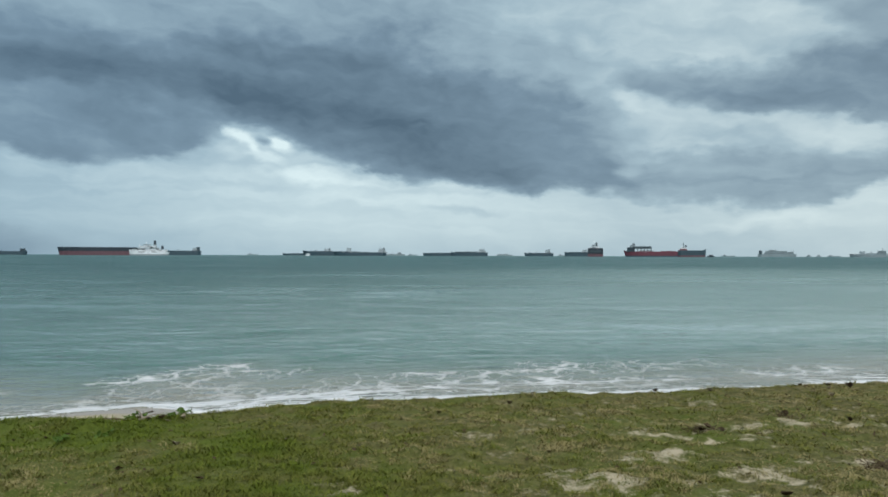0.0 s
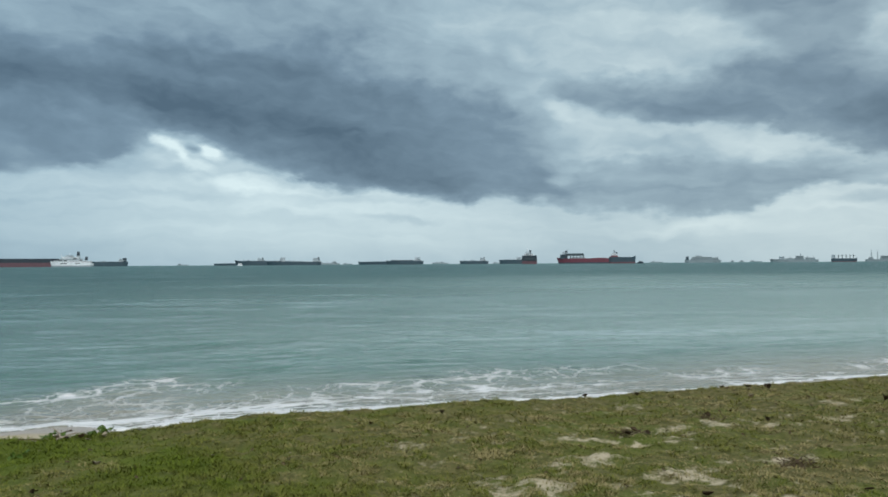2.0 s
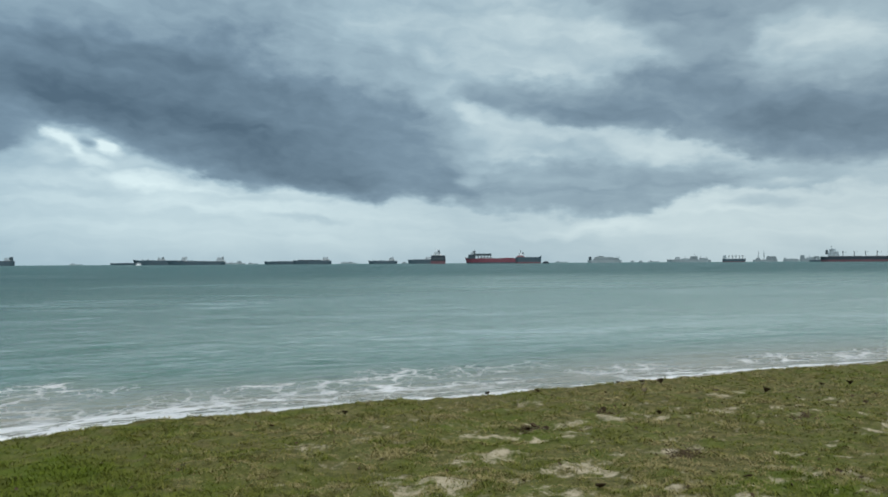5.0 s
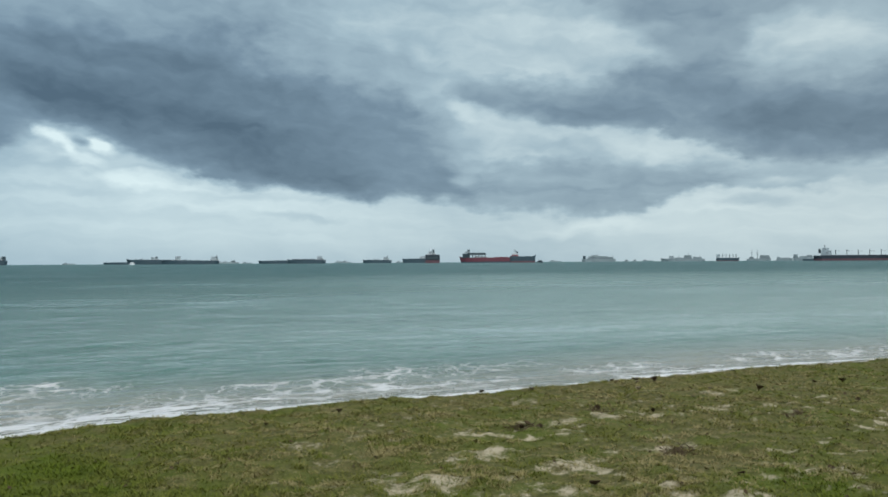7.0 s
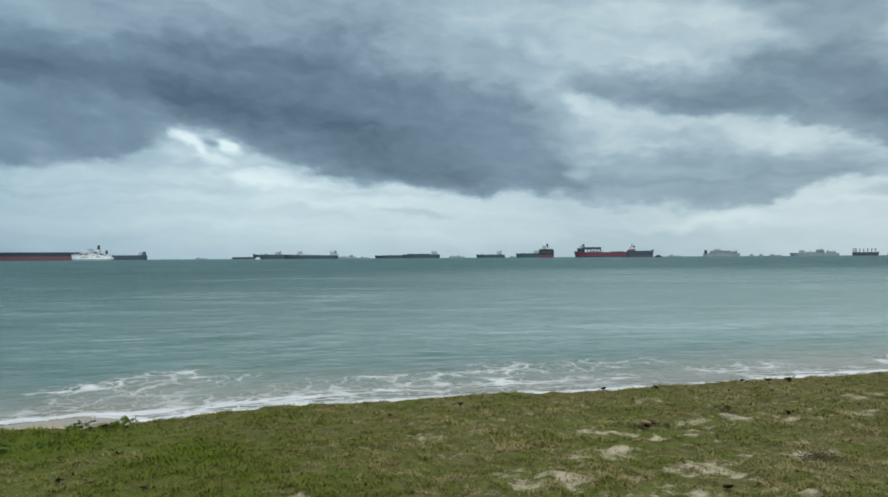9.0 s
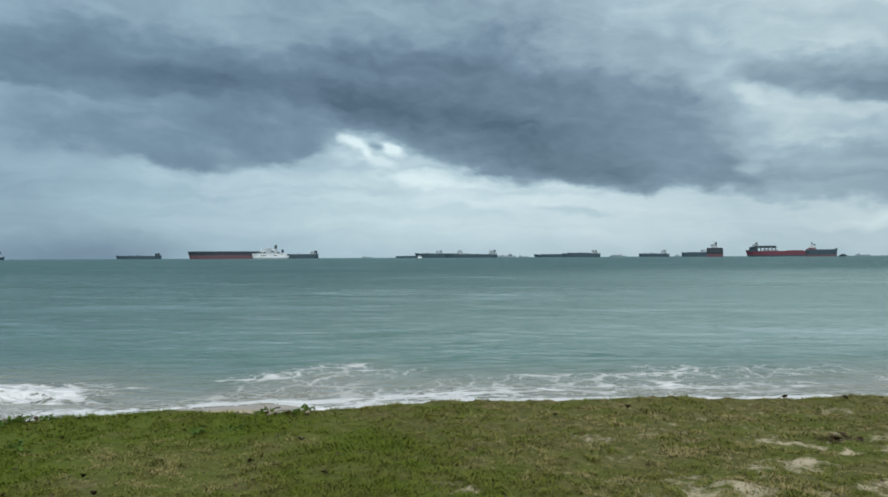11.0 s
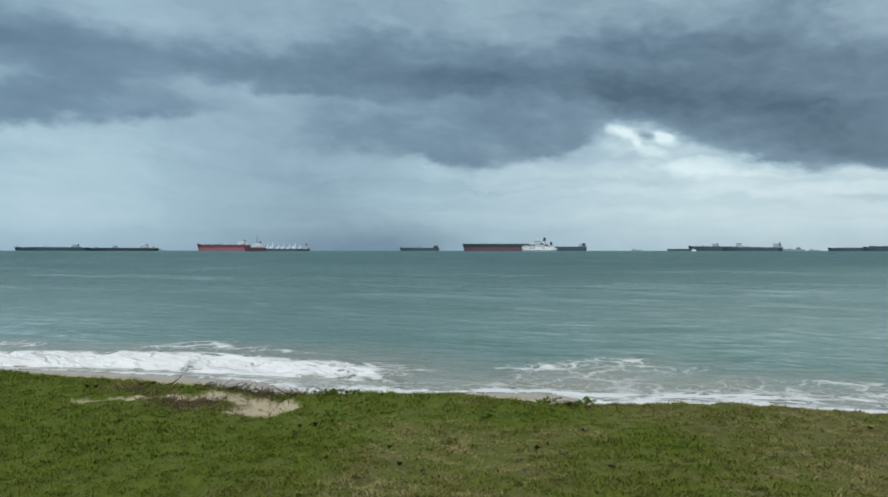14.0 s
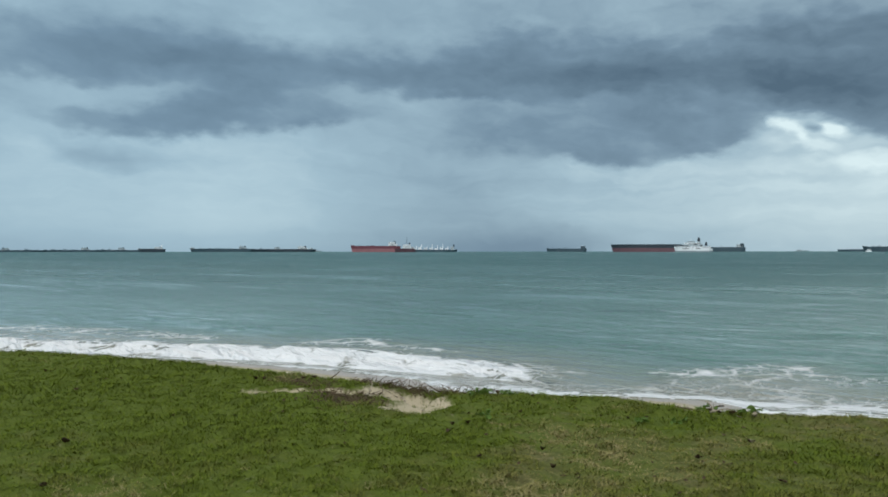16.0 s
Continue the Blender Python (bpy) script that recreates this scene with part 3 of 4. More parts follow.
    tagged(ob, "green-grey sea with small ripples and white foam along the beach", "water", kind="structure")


build_ground()
build_sea()

# ---- ships at anchor ----
def part(name, bm, mat, parent, label=""):
    me = bpy.data.meshes.new(name)
    bm.normal_update()
    bm.to_mesh(me)
    bm.free()
    me.materials.append(mat)
    ob = new(name, me)
    ob.parent = parent
    return tagged(ob, label) if label else ob


def block(bm, x0, x1, y0, y1, z0, z1, lean0=0.0, lean1=0.0, narrow=0.0):
    """A box whose two ends may lean (metres at the top) and whose top may be narrower."""
    v = [bm.verts.new(p) for p in (
        (x0, y0, z0), (x1, y0, z0), (x1, y1, z0), (x0, y1, z0),
        (x0 + lean0, y0 + narrow, z1), (x1 + lean1, y0 + narrow, z1), (x1 + lean1, y1 - narrow, z1), (x0 + lean0, y1 - narrow, z1))]
    for q in ((3, 2, 1, 0), (4, 5, 6, 7), (0, 1, 5, 4), (1, 2, 6, 5), (2, 3, 7, 6), (3, 0, 4, 7)):
        bm.faces.new([v[i] for i in q])
    return bm


def rod(bm, a, b, r0, r1=None, sides=6):
    a, b = Vector(a), Vector(b)
    q = (b - a).to_track_quat("Z", "Y")
    r1 = r0 if r1 is None else r1
    rings = []
    for p, r in ((a, r0), (b, r1)):
        rings.append([bm.verts.new(p + q @ Vector((r * math.cos(k * math.tau / sides), r * math.sin(k * math.tau / sides), 0))) for k in range(sides)])
    for k in range(sides):
        bm.faces.new((rings[0][k], rings[0][(k + 1) % sides], rings[1][(k + 1) % sides], rings[1][k]))
    bm.faces.new(rings[1])
    bm.faces.new(rings[0][::-1])
    return bm


class Ship:
    """A ship lying broadside. a0, a1: bearings of its two ends from the shore (degrees to the right of straight out);
    unit: metres for each 0.75 thousandths of its distance; bow: -1 at the first end, 1 at the second."""

    def __init__(self, label, a0, a1, unit, bow=-1, name="cargo_ship", category="ship", beam=0.16):
        self.u, self.bow = unit, bow
        self.dist = unit * 1334
        mid, half = (a0 + a1) / 2, radians(abs(a1 - a0)) / 2
        self.length = 2 * self.dist * math.tan(half)
        self.beam = max(self.length * beam, 5)
        self.ob = new(name)
        self.ob.matrix_world = pose(self.dist * math.sin(radians(mid)), self.dist * math.cos(radians(mid)), SEA, 0, 0, -mid)
        tagged(self.ob, label, category, "ships at anchor" if category == "ship" else "boats off the beach")
        self.deck = 0.0

    def at(self, f):
        return (f - 0.5) * self.length

    def hull(self, high, mat, boot=None, boot_high=0.0, fore=1.25, aft=1.05, full=0.82):
        """High: deck over the water in units. The stem rakes and flares, the stern is cut square above the water."""
        L, B, H, s = self.length, self.beam / 2, high * self.u, self.bow
        self.deck = H
        marks = (-0.5, -0.47, -0.40, -0.25, 0.0, 0.2, 0.32, 0.40, 0.46, 0.49, 0.5)   # stern to stem
        wide = (0.55, 0.78, 0.95, 1.0, 1.0, 1.0, 0.97, 0.80, 0.46, 0.17, 0.02)

        def strip(z_low, z_high, low_t, high_t):
            bm = bmesh.new()
            rows = []
            for m, w in zip(marks, wide):
                sheer = 1 + (fore - 1) * max(0, (m - 0.36) / 0.14) ** 1.0 if m > 0.36 else 1 + (aft - 1) * (1 if m < -0.42 else 0)
                ring = []
                for z, t in ((z_low, low_t), (z_high, high_t)):
                    top = z if t < 1 else z * sheer
                    rake = (0.030 * L * (t - 0.6)) * max(0.0, (m - 0.3) / 0.2) if m > 0.3 else -0.012 * L * (t - 0.7) * max(0.0, (-0.38 - m) / 0.12)
                    wb = w * (0.86 + 0.14 * t) if m > 0.2 else w * (0.7 + 0.3 * t if m < -0.4 else 1)
                    ring.append((s * (m * L + rake - 0.004 * L), wb * B, top))
                rows.append(ring)
            vs = [[[bm.verts.new((x, sy * y, z)) for x, y, z in r] for r in rows] for sy in (-1, 1)]
            for side, o in ((0, 1), (1, -1)):
                for i in range(len(rows) - 1):
                    q = (vs[side][i][0], vs[side][i + 1][0], vs[side][i + 1][1], vs[side][i][1])
                    bm.faces.new(q if o * s > 0 else q[::-1])
            for i in range(len(rows) - 1):
                q = (vs[0][i][1], vs[0][i + 1][1], vs[1][i + 1][1], vs[1][i][1])
                bm.faces.new(q if s > 0 else q[::-1])
            for i in (0, -1):
                bm.faces.new((vs[0][i][0], vs[0][i][1], vs[1][i][1], vs[1][i][0]))
            bmesh.ops.recalc_face_normals(bm, faces=bm.faces)
            return bm

        b = boot_high / high if boot else 0
        h = part("hull", strip(b * H if boot else -1.5, H, b, 1.0), mat, self.ob)
        if boot:
            part("bottom_paint", strip(-1.5, b * H - 0.004, 0.0, b), boot, h, "red antifouling paint at the waterline")
        # rail along the deck edge
        bm = bmesh.new()
        for y in (-B * 0.93, B * 0.93):
            block(bm, -0.42 * L, 0.34 * L, y - 0.1, y + 0.1, H, H + 0.9) if s > 0 else block(bm, -0.34 * L, 0.42 * L, y - 0.1, y + 0.1, H, H + 0.9)
        part("bulwark", bm, mat, h)
        return self

    def house(self, f, wide, high, mat, tiers=3, base=0.0, windows=True, wings=True):
        """A deckhouse at the fraction f of the length; wide and high in units."""
        u, x = self.u, self.at(f)
        w, h, d = wide * u, high * u, self.beam * 0.8
        z = self.deck + base * u
        bm = bmesh.new()
        step_h = h / tiers
        for k in range(tiers):
            cut = w * 0.10 * k / tiers
            block(bm, x - w / 2 + cut, x + w / 2 - cut, -d / 2, d / 2, z + k * step_h, z + (k + 0.86) * step_h)
            block(bm, x - w / 2 + cut - 0.4, x + w / 2 - cut + 0.4, -d / 2 - 0.4, d / 2 + 0.4, z + (k + 0.86) * step_h, z + (k + 1) * step_h)
        if wings:
            block(bm, x - w * 0.18, x + w * 0.18, -self.beam * 0.52, self.beam * 0.52, z + h * 0.80, z + h * 0.97)
        sup = part("superstructure", bm, mat, self.ob)
        if windows:
            for k in range(tiers):
                cut = w * 0.10 * k / tiers
                bm = bmesh.new()
                n = max(3, int(w / 2.6))
                for i in range(n):
                    cx = x - w / 2 + cut + (w - 2 * cut) * (i + 0.5) / n
                    block(bm, cx - 0.55, cx + 0.55, -d / 2 - 0.12, -d / 2 + 0.3, z + (k + 0.35) * step_h, z + (k + 0.62) * step_h)
                tagged(part("window_row", bm, GLASS, sup, "row of dark windows"), kind="stuff")
        return self

    def funnel(self, f, wide, high, base, mat, band=None):
        u, x, z = self.u, self.at(f), self.deck + base * self.u
        bm = block(bmesh.new(), x - wide * u / 2, x + wide * u / 2, -wide * u / 2, wide * u / 2, z, z + high * u, 0.12 * wide * u, -0.05 * wide * u, 0.1 * wide * u)
        for k in (-0.2, 0.15):
            rod(bm, (x + k * wide * u, 0, z + high * u), (x + k * wide * u, 0, z + high * u * 1.18), 0.12 * wide * u)
        fo = part("funnel", bm, mat, self.ob)
        if band:
            part("funnel_band", block(bmesh.new(), x - wide * u * 0.47, x + wide * u * 0.5, -wide * u * 0.5, wide * u * 0.5, z + high * u * 0.45, z + high * u * 0.7), band, fo)
        return self

    def mast(self, f, high, base=0.0, mat=None, arms=2, thick=0.35):
        u, x, z = self.u, self.at(f), self.deck + base * self.u
        r = thick * u * 0.5
        bm = rod(bmesh.new(), (x, 0, z), (x, 0, z + high * u), r, r * 0.5)
        for k in range(arms):
            hz = z + high * u * (0.55 + 0.3 * k)
            rod(bm, (x - u * 1.1, 0, hz), (x + u * 1.1, 0, hz), r * 0.45)
            rod(bm, (x, -u * 1.5, hz), (x, u * 1.5, hz), r * 0.45)
        part("mast", bm, mat or DULL_WHITE, self.ob)
        return self

    def crane(self, f, high, mat, jib=5.0, up=1.0):
        """A deck crane: pedestal, cab, and a jib laid towards the second end."""
        u, x, z = self.u, self.at(f), self.deck
        bm = rod(bmesh.new(), (x, 0, z), (x, 0, z + high * u * 0.72), u * 0.55, u * 0.45, 8)
        block(bm, x - u * 0.7, x + u * 0.7, -u * 0.7, u * 0.7, z + high * u * 0.70, z + high * u, 0.2 * u, -0.1 * u)
        c = part("crane", bm, mat, self.ob)
        bm = bmesh.new()
        for y in (-0.35 * u, 0.35 * u):
            rod(bm, (x + 0.6 * u, y, z + high * u * 0.75), (x + jib * u, y * 0.3, z + high * u * (0.75 + 0.08 * up)), 0.16 * u, 0.10 * u, 5)
        part("jib", bm, mat, c)
        return self

    def hatch(self, f, wide, high=0.8, mat=None):
        u, x, z = self.u, self.at(f), self.deck
        bm = block(bmesh.new(), x - wide * u / 2, x + wide * u / 2, -self.beam * 0.3, self.beam * 0.3, z, z + high * u * 0.7)
        block(bm, x - wide * u / 2 - 0.3, x + wide * u / 2 + 0.3, -self.beam * 0.32, self.beam * 0.32, z + high * u * 0.7, z + high * u)
        part("hatch_cover", bm, mat or DECK, self.ob)
        return self

    def pipes(self, f0, f1, mat=None):
        """The pipe run and manifold of a tanker."""
        u, z = self.u, self.deck
        bm = bmesh.new()
        for y in (-1.5, 0, 1.5):
            rod(bm, (self.at(f0), y, z + 0.5 * u), (self.at(f1), y, z + 0.5 * u), 0.35)
        n = 9
        for k in range(n):
            x = self.at(f0 + (f1 - f0) * k / (n - 1))
            block(bm, x - 0.3, x + 0.3, -2.2, 2.2, z, z + 0.55 * u)
        part("deck_piping", bm, mat or DARK_STEEL, self.ob)
        return self

    def cargo(self, f, wide, high, mat, name="deck_cargo", label=""):
        u, x, z = self.u, self.at(f), self.deck
        bm = bmesh.new()
        n = max(2, int(wide / 3))
        for k in range(n):
            a = x - wide * u / 2 + wide * u * k / n
            block(bm, a + 0.2, a + wide * u / n - 0.2, -self.beam * 0.36, self.beam * 0.36, z, z + high * u * (0.9 + 0.1 * math.sin(5.1 * k + f * 9)))
        part(name, bm, mat, self.ob, label)
        return self


def tanker(label, a0, a1, unit, high, mat, house_at, bow, boot=None, boot_high=0.0, house=(9, 6), house_mat=None, funnel_mat=None):
    s = Ship(label, a0, a1, unit, bow, "tanker_ship").hull(high, mat, boot, boot_high)
    s.house(house_at, house[0], house[1], house_mat or DULL_WHITE, 3)
    back = house_at - 0.035 * bow
    s.funnel(back - 0.02 * bow, house[0] * 0.34, house[1] * 0.62, house[1] * 0.5, funnel_mat or DARK_STEEL)
    s.mast(house_at + 0.01 * bow, house[1] * 0.55, house[1], DULL_WHITE, 2)
    lo, hi = (0.12, house_at - 0.08) if bow < 0 else (house_at + 0.08, 0.88)
    s.pipes(lo, hi)
    s.mast(lo + 0.03 if bow < 0 else hi - 0.03, 3.2, 0, DARK_STEEL, 1, 0.5)
    s.mast((lo + hi) / 2, 2.4, 0, DARK_STEEL, 1, 0.5)
    # winches, vents, hose cranes and the forecastle
    rng = random.Random(len(label) * 7 + int(unit * 100))
    for k in range(5):
        f = lo + (hi - lo) * (k + rng.uniform(0.2, 0.8)) / 5
        s.cargo(f, rng.uniform(2.0, 6.0), rng.uniform(0.5, 1.5), rng.choice((DARK_STEEL, mat, DULL_WHITE)), "deck_gear")
    for f in (lo + (hi - lo) * 0.46, lo + (hi - lo) * 0.54):
        s.mast(f, rng.uniform(2.0, 3.4), 0, mat, 1, 0.6)
    s.cargo(0.035 if bow < 0 else 0.965, 0.05 * s.length / s.u, 1.2, mat, "forecastle")
    s.house(house_at - 0.06 * bow, house[0] * 0.7, house[1] * 0.45, house_mat or DULL_WHITE, 1, wings=False)
    return s


# beyond the beach to the west, out of the first view
tanker("low dark grey tanker with a black funnel aft", -70.96, -67.29, 2.4, 2.6, GREY_HULL, 0.36, 1, house=(8, 3.6), funnel_mat=BLACK_HULL)
tanker("long low grey tanker with a small pale deckhouse", -67.5, -64.1, 2.6, 2.8, GREY_HULL, 0.72, -1, house=(9, 4.0))
tanker("long low grey tanker with two pale deckhouses", -64.3, -61.3, 2.6, 2.8, GREY_HULL, 0.52, -1, house=(9, 4.0)).house(0.93, 7, 3, DULL_WHITE)
s = Ship("small black coaster with a white wheelhouse aft", -61.57, -59.82, 1.7, -1, "coaster").hull(5.0, BLACK_HULL, fore=1.35, aft=1.1)
s.house(0.74, 13, 4.0, WHITE_PAINT, 2).funnel(0.86, 2.5, 3, 3.2, WHITE_PAINT).mast(0.76, 6, 4).hatch(0.35, 16, 0.8)
s = tanker("dark grey tanker with a white bow and pale deckhouse", -58.14, -53.7, 2.1, 5.2, GREY_HULL, 0.80, -1, house=(8, 4.6))
s.cargo(0.035, 6, 3.0, DULL_WHITE, "forecastle_house")
s = tanker("black tanker with white deckhouses and a black funnel", -53.9, -49.23, 2.0, 4.4, BLACK_HULL, 0.78, -1, house=(13, 5.2), house_mat=WHITE_PAINT, funnel_mat=BLACK_HULL)
s.house(0.40, 9, 4, DULL_WHITE, 2).house(0.93, 5, 3, DULL_WHITE, 2)
s = tanker("faded red tanker with white deckhouse and black funnel", -46.58, -42.9, 1.5, 10.2, RED_HULL, 0.83, -1, ROSE_HULL, 6.0, house=(13, 7.5), house_mat=WHITE_PAINT, funnel_mat=BLACK_HULL)
s.hatch(0.2, 12, 0.9).hatch(0.42, 12, 0.9).hatch(0.6, 10, 0.9)
s = Ship("dark maroon supply ship with a white wheelhouse and black mast", -43.3, -41.75, 1.25, -1, "supply_ship").hull(5.8, MAROON_HULL, fore=1.2)
s.house(0.58, 15, 8.0, WHITE_PAINT, 3).mast(0.58, 11, 8, BLACK_HULL, 3, 0.9).funnel(0.72, 3, 4, 7, BLACK_HULL).house(0.86, 6, 3.5, WHITE_PAINT, 2)
s = Ship("low grey cargo ship with white deck tanks and posts", -42.2, -38.58, 1.7, 1, "gas_carrier").hull(3.6, GREY_HULL, fore=1.3)
for f, h in ((0.12, 6), (0.22, 8), (0.34, 5.5), (0.45, 7.5), (0.56, 6), (0.67, 8), (0.78, 5)):
    s.cargo(f, 6, h * 0.62, WHITE_PAINT, "deck_tank")
    s.mast(f + 0.03, h * 1.3, 0, WHITE_PAINT, 1, 1.5)
s.house(0.90, 6, 6, DULL_WHITE, 3).funnel(0.93, 2.4, 4, 5, BLACK_HULL)
tanker("grey tanker riding alone with deckhouse aft", -31.84, -28.9, 2.0, 5.0, GREY_HULL, 0.90, -1, house=(6, 4.5), house_mat=GREY_HULL)
# abreast of the lawn
s = Ship("long black and dull red bulk carrier riding high", -27.08, -21.6, 1.4, -1, "bulk_carrier").hull(12.4, BLACK_HULL, BOOT_RED, 6.8, fore=1.06, aft=1.0)
for k in range(7):
    s.hatch(0.12 + 0.1 * k, 12, 0.7, BLACK_HULL)
s.mast(0.05, 2.2, 0, DARK_STEEL, 1, 0.5)
s = Ship("white passenger ferry with stepped decks and black funnels", -22.62, -20.0, 1.1, -1, "passenger_ferry", beam=0.2).hull(7.4, WHITE_PAINT, PALE_HAZE_HULL, 2.6, fore=1.35, aft=0.8)
# the second deck's duller white stands in for shade between the decks
s.house(0.44, 46, 3.0, WHITE_PAINT, 1, wings=False).house(0.47, 34, 3.0, DULL_WHITE, 1, 3.0, wings=False).house(0.46, 24, 2.8, WHITE_PAINT, 1, 6.0)
s.house(0.44, 12, 2.4, DULL_WHITE, 1, 8.8).mast(0.44, 4.5, 11.2, WHITE_PAINT, 2, 0.6).mast(0.25, 7, 6, WHITE_PAINT, 1, 0.8)
s.funnel(0.64, 6.0, 5.0, 6.0, PALE_HAZE_HULL, DULL_WHITE).funnel(0.64, 4.6, 5.6, 11.0, BLACK_HULL).funnel(0.83, 4.4, 5.2, 3.4, BLACK_HULL).house(0.86, 12, 2.4, WHITE_PAINT, 1, wings=False)
for f, z in ((0.22, 3.2), (0.34, 3.2), (0.56, 6.2), (0.70, 3.2)):
    bm = bmesh.new()
    u, x, y = s.u, s.at(f), -s.beam * 0.46
    for k, (r0, r1) in enumerate(((0.35, 0.85), (0.85, 0.85), (0.85, 0.35))):
        rod(bm, (x + (k - 1.5) * 1.6 * u, y, s.deck + z * u), (x + (k - 0.5) * 1.6 * u, y, s.deck + z * u), r0 * u, r1 * u, 8)
    part("lifeboat", bm, DARK_STEEL, s.ob, "dark lifeboat in its davits")
# no real openings: dark blocks on the side give the promenade's shade
for f, wide in ((0.30, 9), (0.62, 7)):
    u, x = s.u, s.at(f)
    part("boat_deck_shade", block(bmesh.new(), x - wide * u / 2, x + wide * u / 2, -s.beam * 0.51, -s.beam * 0.40, s.deck - 1.9 * u, s.deck - 0.7 * u), GLASS, s.ob, "dark block for the shade of an open promenade in the white side")
s = tanker("grey tanker with two pale towers aft", -20.6, -17.83, 2.0, 7.0, GREY_HULL, 0.84, -1, house=(7, 5.2), funnel_mat=GREY_HULL)
s.house(0.94, 4.5, 6.5, GREY_HULL, 3)
Ship("low dark barge lying by itself", -12.06, -9.6, 2.2, -1, "barge").hull(3.2, GREY_HULL, fore=1.1).mast(0.1, 1.5, 0, DARK_STEEL, 1).cargo(0.5, 20, 0.6, DARK_STEEL)
s = tanker("dark green-grey tanker with grey deckhouse amidships", -10.57, -6.6, 2.0, 7.2, GREY_HULL, 0.44, -1, house=(8, 5.0), funnel_mat=DARK_STEEL)
s.house(0.85, 8, 6.2, DULL_WHITE, 3)
s = tanker("dark grey tanker with towers and funnel aft", -8.3, -4.37, 1.9, 5.6, GREY_HULL, 0.90, -1, house=(10, 7.0), funnel_mat=DARK_STEEL)
s.cargo(0.5, 32, 1.4, PALE_HAZE_HULL, "deck_tank").house(0.30, 7, 7.5, DULL_WHITE, 3)
tanker("faint pale tanker far out on the horizon", -4.5, -2.96, 3.2, 2.2, PALE_HAZE_HULL, 0.72, -1, house=(7, 3.2), house_mat=PALE_HAZE_HULL, funnel_mat=PALE_HAZE_HULL)
Ship("low dark grey barge with a flat deck", -1.59, 1.4, 2.0, -1, "barge").hull(5.0, GREY_HULL, fore=1.1).cargo(0.55, 30, 0.7, DARK_STEEL).mast(0.4, 2.2, 0, DARK_STEEL, 1)
s = tanker("dark tanker with a black deck line and pale deckhouse aft", 0.52, 3.3, 1.9, 6.0, GREY_HULL, 0.84, -1, house=(10, 6.5), funnel_mat=DULL_WHITE)
s.cargo(0.42, 40, 2.0, BLACK_HULL, "deck_cargo")
tanker("pale coaster just above the horizon", 4.0, 5.2, 3.2, 1.6, PALE_HAZE_HULL, 0.6, -1, house=(5, 2), house_mat=PALE_HAZE_HULL, funnel_mat=PALE_HAZE_HULL)
s = tanker("small dark grey tanker with deckhouse aft", 6.08, 8.23, 2.0, 5.0, GREY_HULL, 0.80, -1, house=(9, 6.0), funnel_mat=DARK_STEEL)
Ship("low grey-green freighter with a pale deckhouse aft", 9.07, 11.0, 1.9, -1).hull(7.0, GREY_HULL, fore=1.1).house(0.78, 10, 5, DULL_WHITE, 2).cargo(0.4, 20, 0.8, DARK_STEEL)
# one lies end-on
s = Ship("black bulk carrier seen end-on, with red bottom and pale bridge", 10.78, 11.9, 1.3, 1, "bulk_carrier", beam=2.2)
u, L = s.u, s.length
bm = block(bmesh.new(), -L / 2, L / 2, -L * 0.4, L * 3.2, 5.5 * u, 15.0 * u, 0.02 * L, -0.02 * L)
h = part("hull", bm, BLACK_HULL, s.ob)
part("bottom_paint", block(bmesh.new(), -L * 0.48, L * 0.48, -L * 0.37, L * 3.2, -1.5, 5.48 * u, -0.02 * L, 0.02 * L), BOOT_RED, h, "red antifouling paint at the waterline")
part("counter", block(bmesh.new(), -L * 0.36, L * 0.36, -L * 0.43, -L * 0.41, 7.5 * u, 11.0 * u), DARK_STEEL, h)
s.deck, s.beam = 15.0 * u, L * 0.8
s.house(0.45, 15, 2.6, WHITE_PAINT, 1).house(0.40, 8, 3.2, DULL_WHITE, 1, 2.6).mast(0.38, 6, 5.8, WHITE_PAINT, 3, 1.4).funnel(0.55, 4, 6, 2.6, DARK_STEEL).mast(0.62, 9, 2.0, DULL_WHITE, 2, 0.9)
s = Ship("red offshore ship with a tall white bridge and helicopter deck", 13.41, 18.15, 1.5, -1, "offshore_ship").hull(8.5, RED_HULL, GREY_HULL, 2.2, fore=1.3)
s.house(0.10, 13, 7.5, GREY_HULL, 3).house(0.12, 8, 4.0, DULL_WHITE, 2, 7.5).mast(0.15, 5, 11, DARK_STEEL, 2, 0.9).funnel(0.14, 5, 4.0, 9.5, BLACK_HULL)
bm = block(bmesh.new(), s.at(0.14), s.at(0.42), -s.beam * 0.5, s.beam * 0.5, s.deck + 5.4 * s.u, s.deck + 9.2 * s.u, -2, -2)
for k in range(6):
    for y in (-s.beam * 0.42, s.beam * 0.42):
        rod(bm, (s.at(0.155 + 0.05 * k), y, s.deck), (s.at(0.155 + 0.05 * k), y, s.deck + 5.4 * s.u), 0.9)
part("helicopter_deck", bm, DARK_STEEL, s.ob, "dark raised platform on posts")
s.cargo(0.34, 24, 3.2, DULL_WHITE).cargo(0.66, 24, 1.8, RED_HULL).cargo(0.86, 12, 3.2, RED_HULL)
s = Ship("grey supply ship with high bow and red deckhouse", 17.2, 19.12, 1.35, 1, "supply_ship").hull(10.5, GREY_HULL, BOOT_RED, 3.0, fore=1.3)
s.house(0.20, 13, 3.5, ROSE_HULL, 2).house(0.20, 8, 3.5, WHITE_PAINT, 2, 3.5).mast(0.20, 6, 7.0, DARK_STEEL, 2, 1.2).funnel(0.28, 3.5, 3, 6, BLACK_HULL)
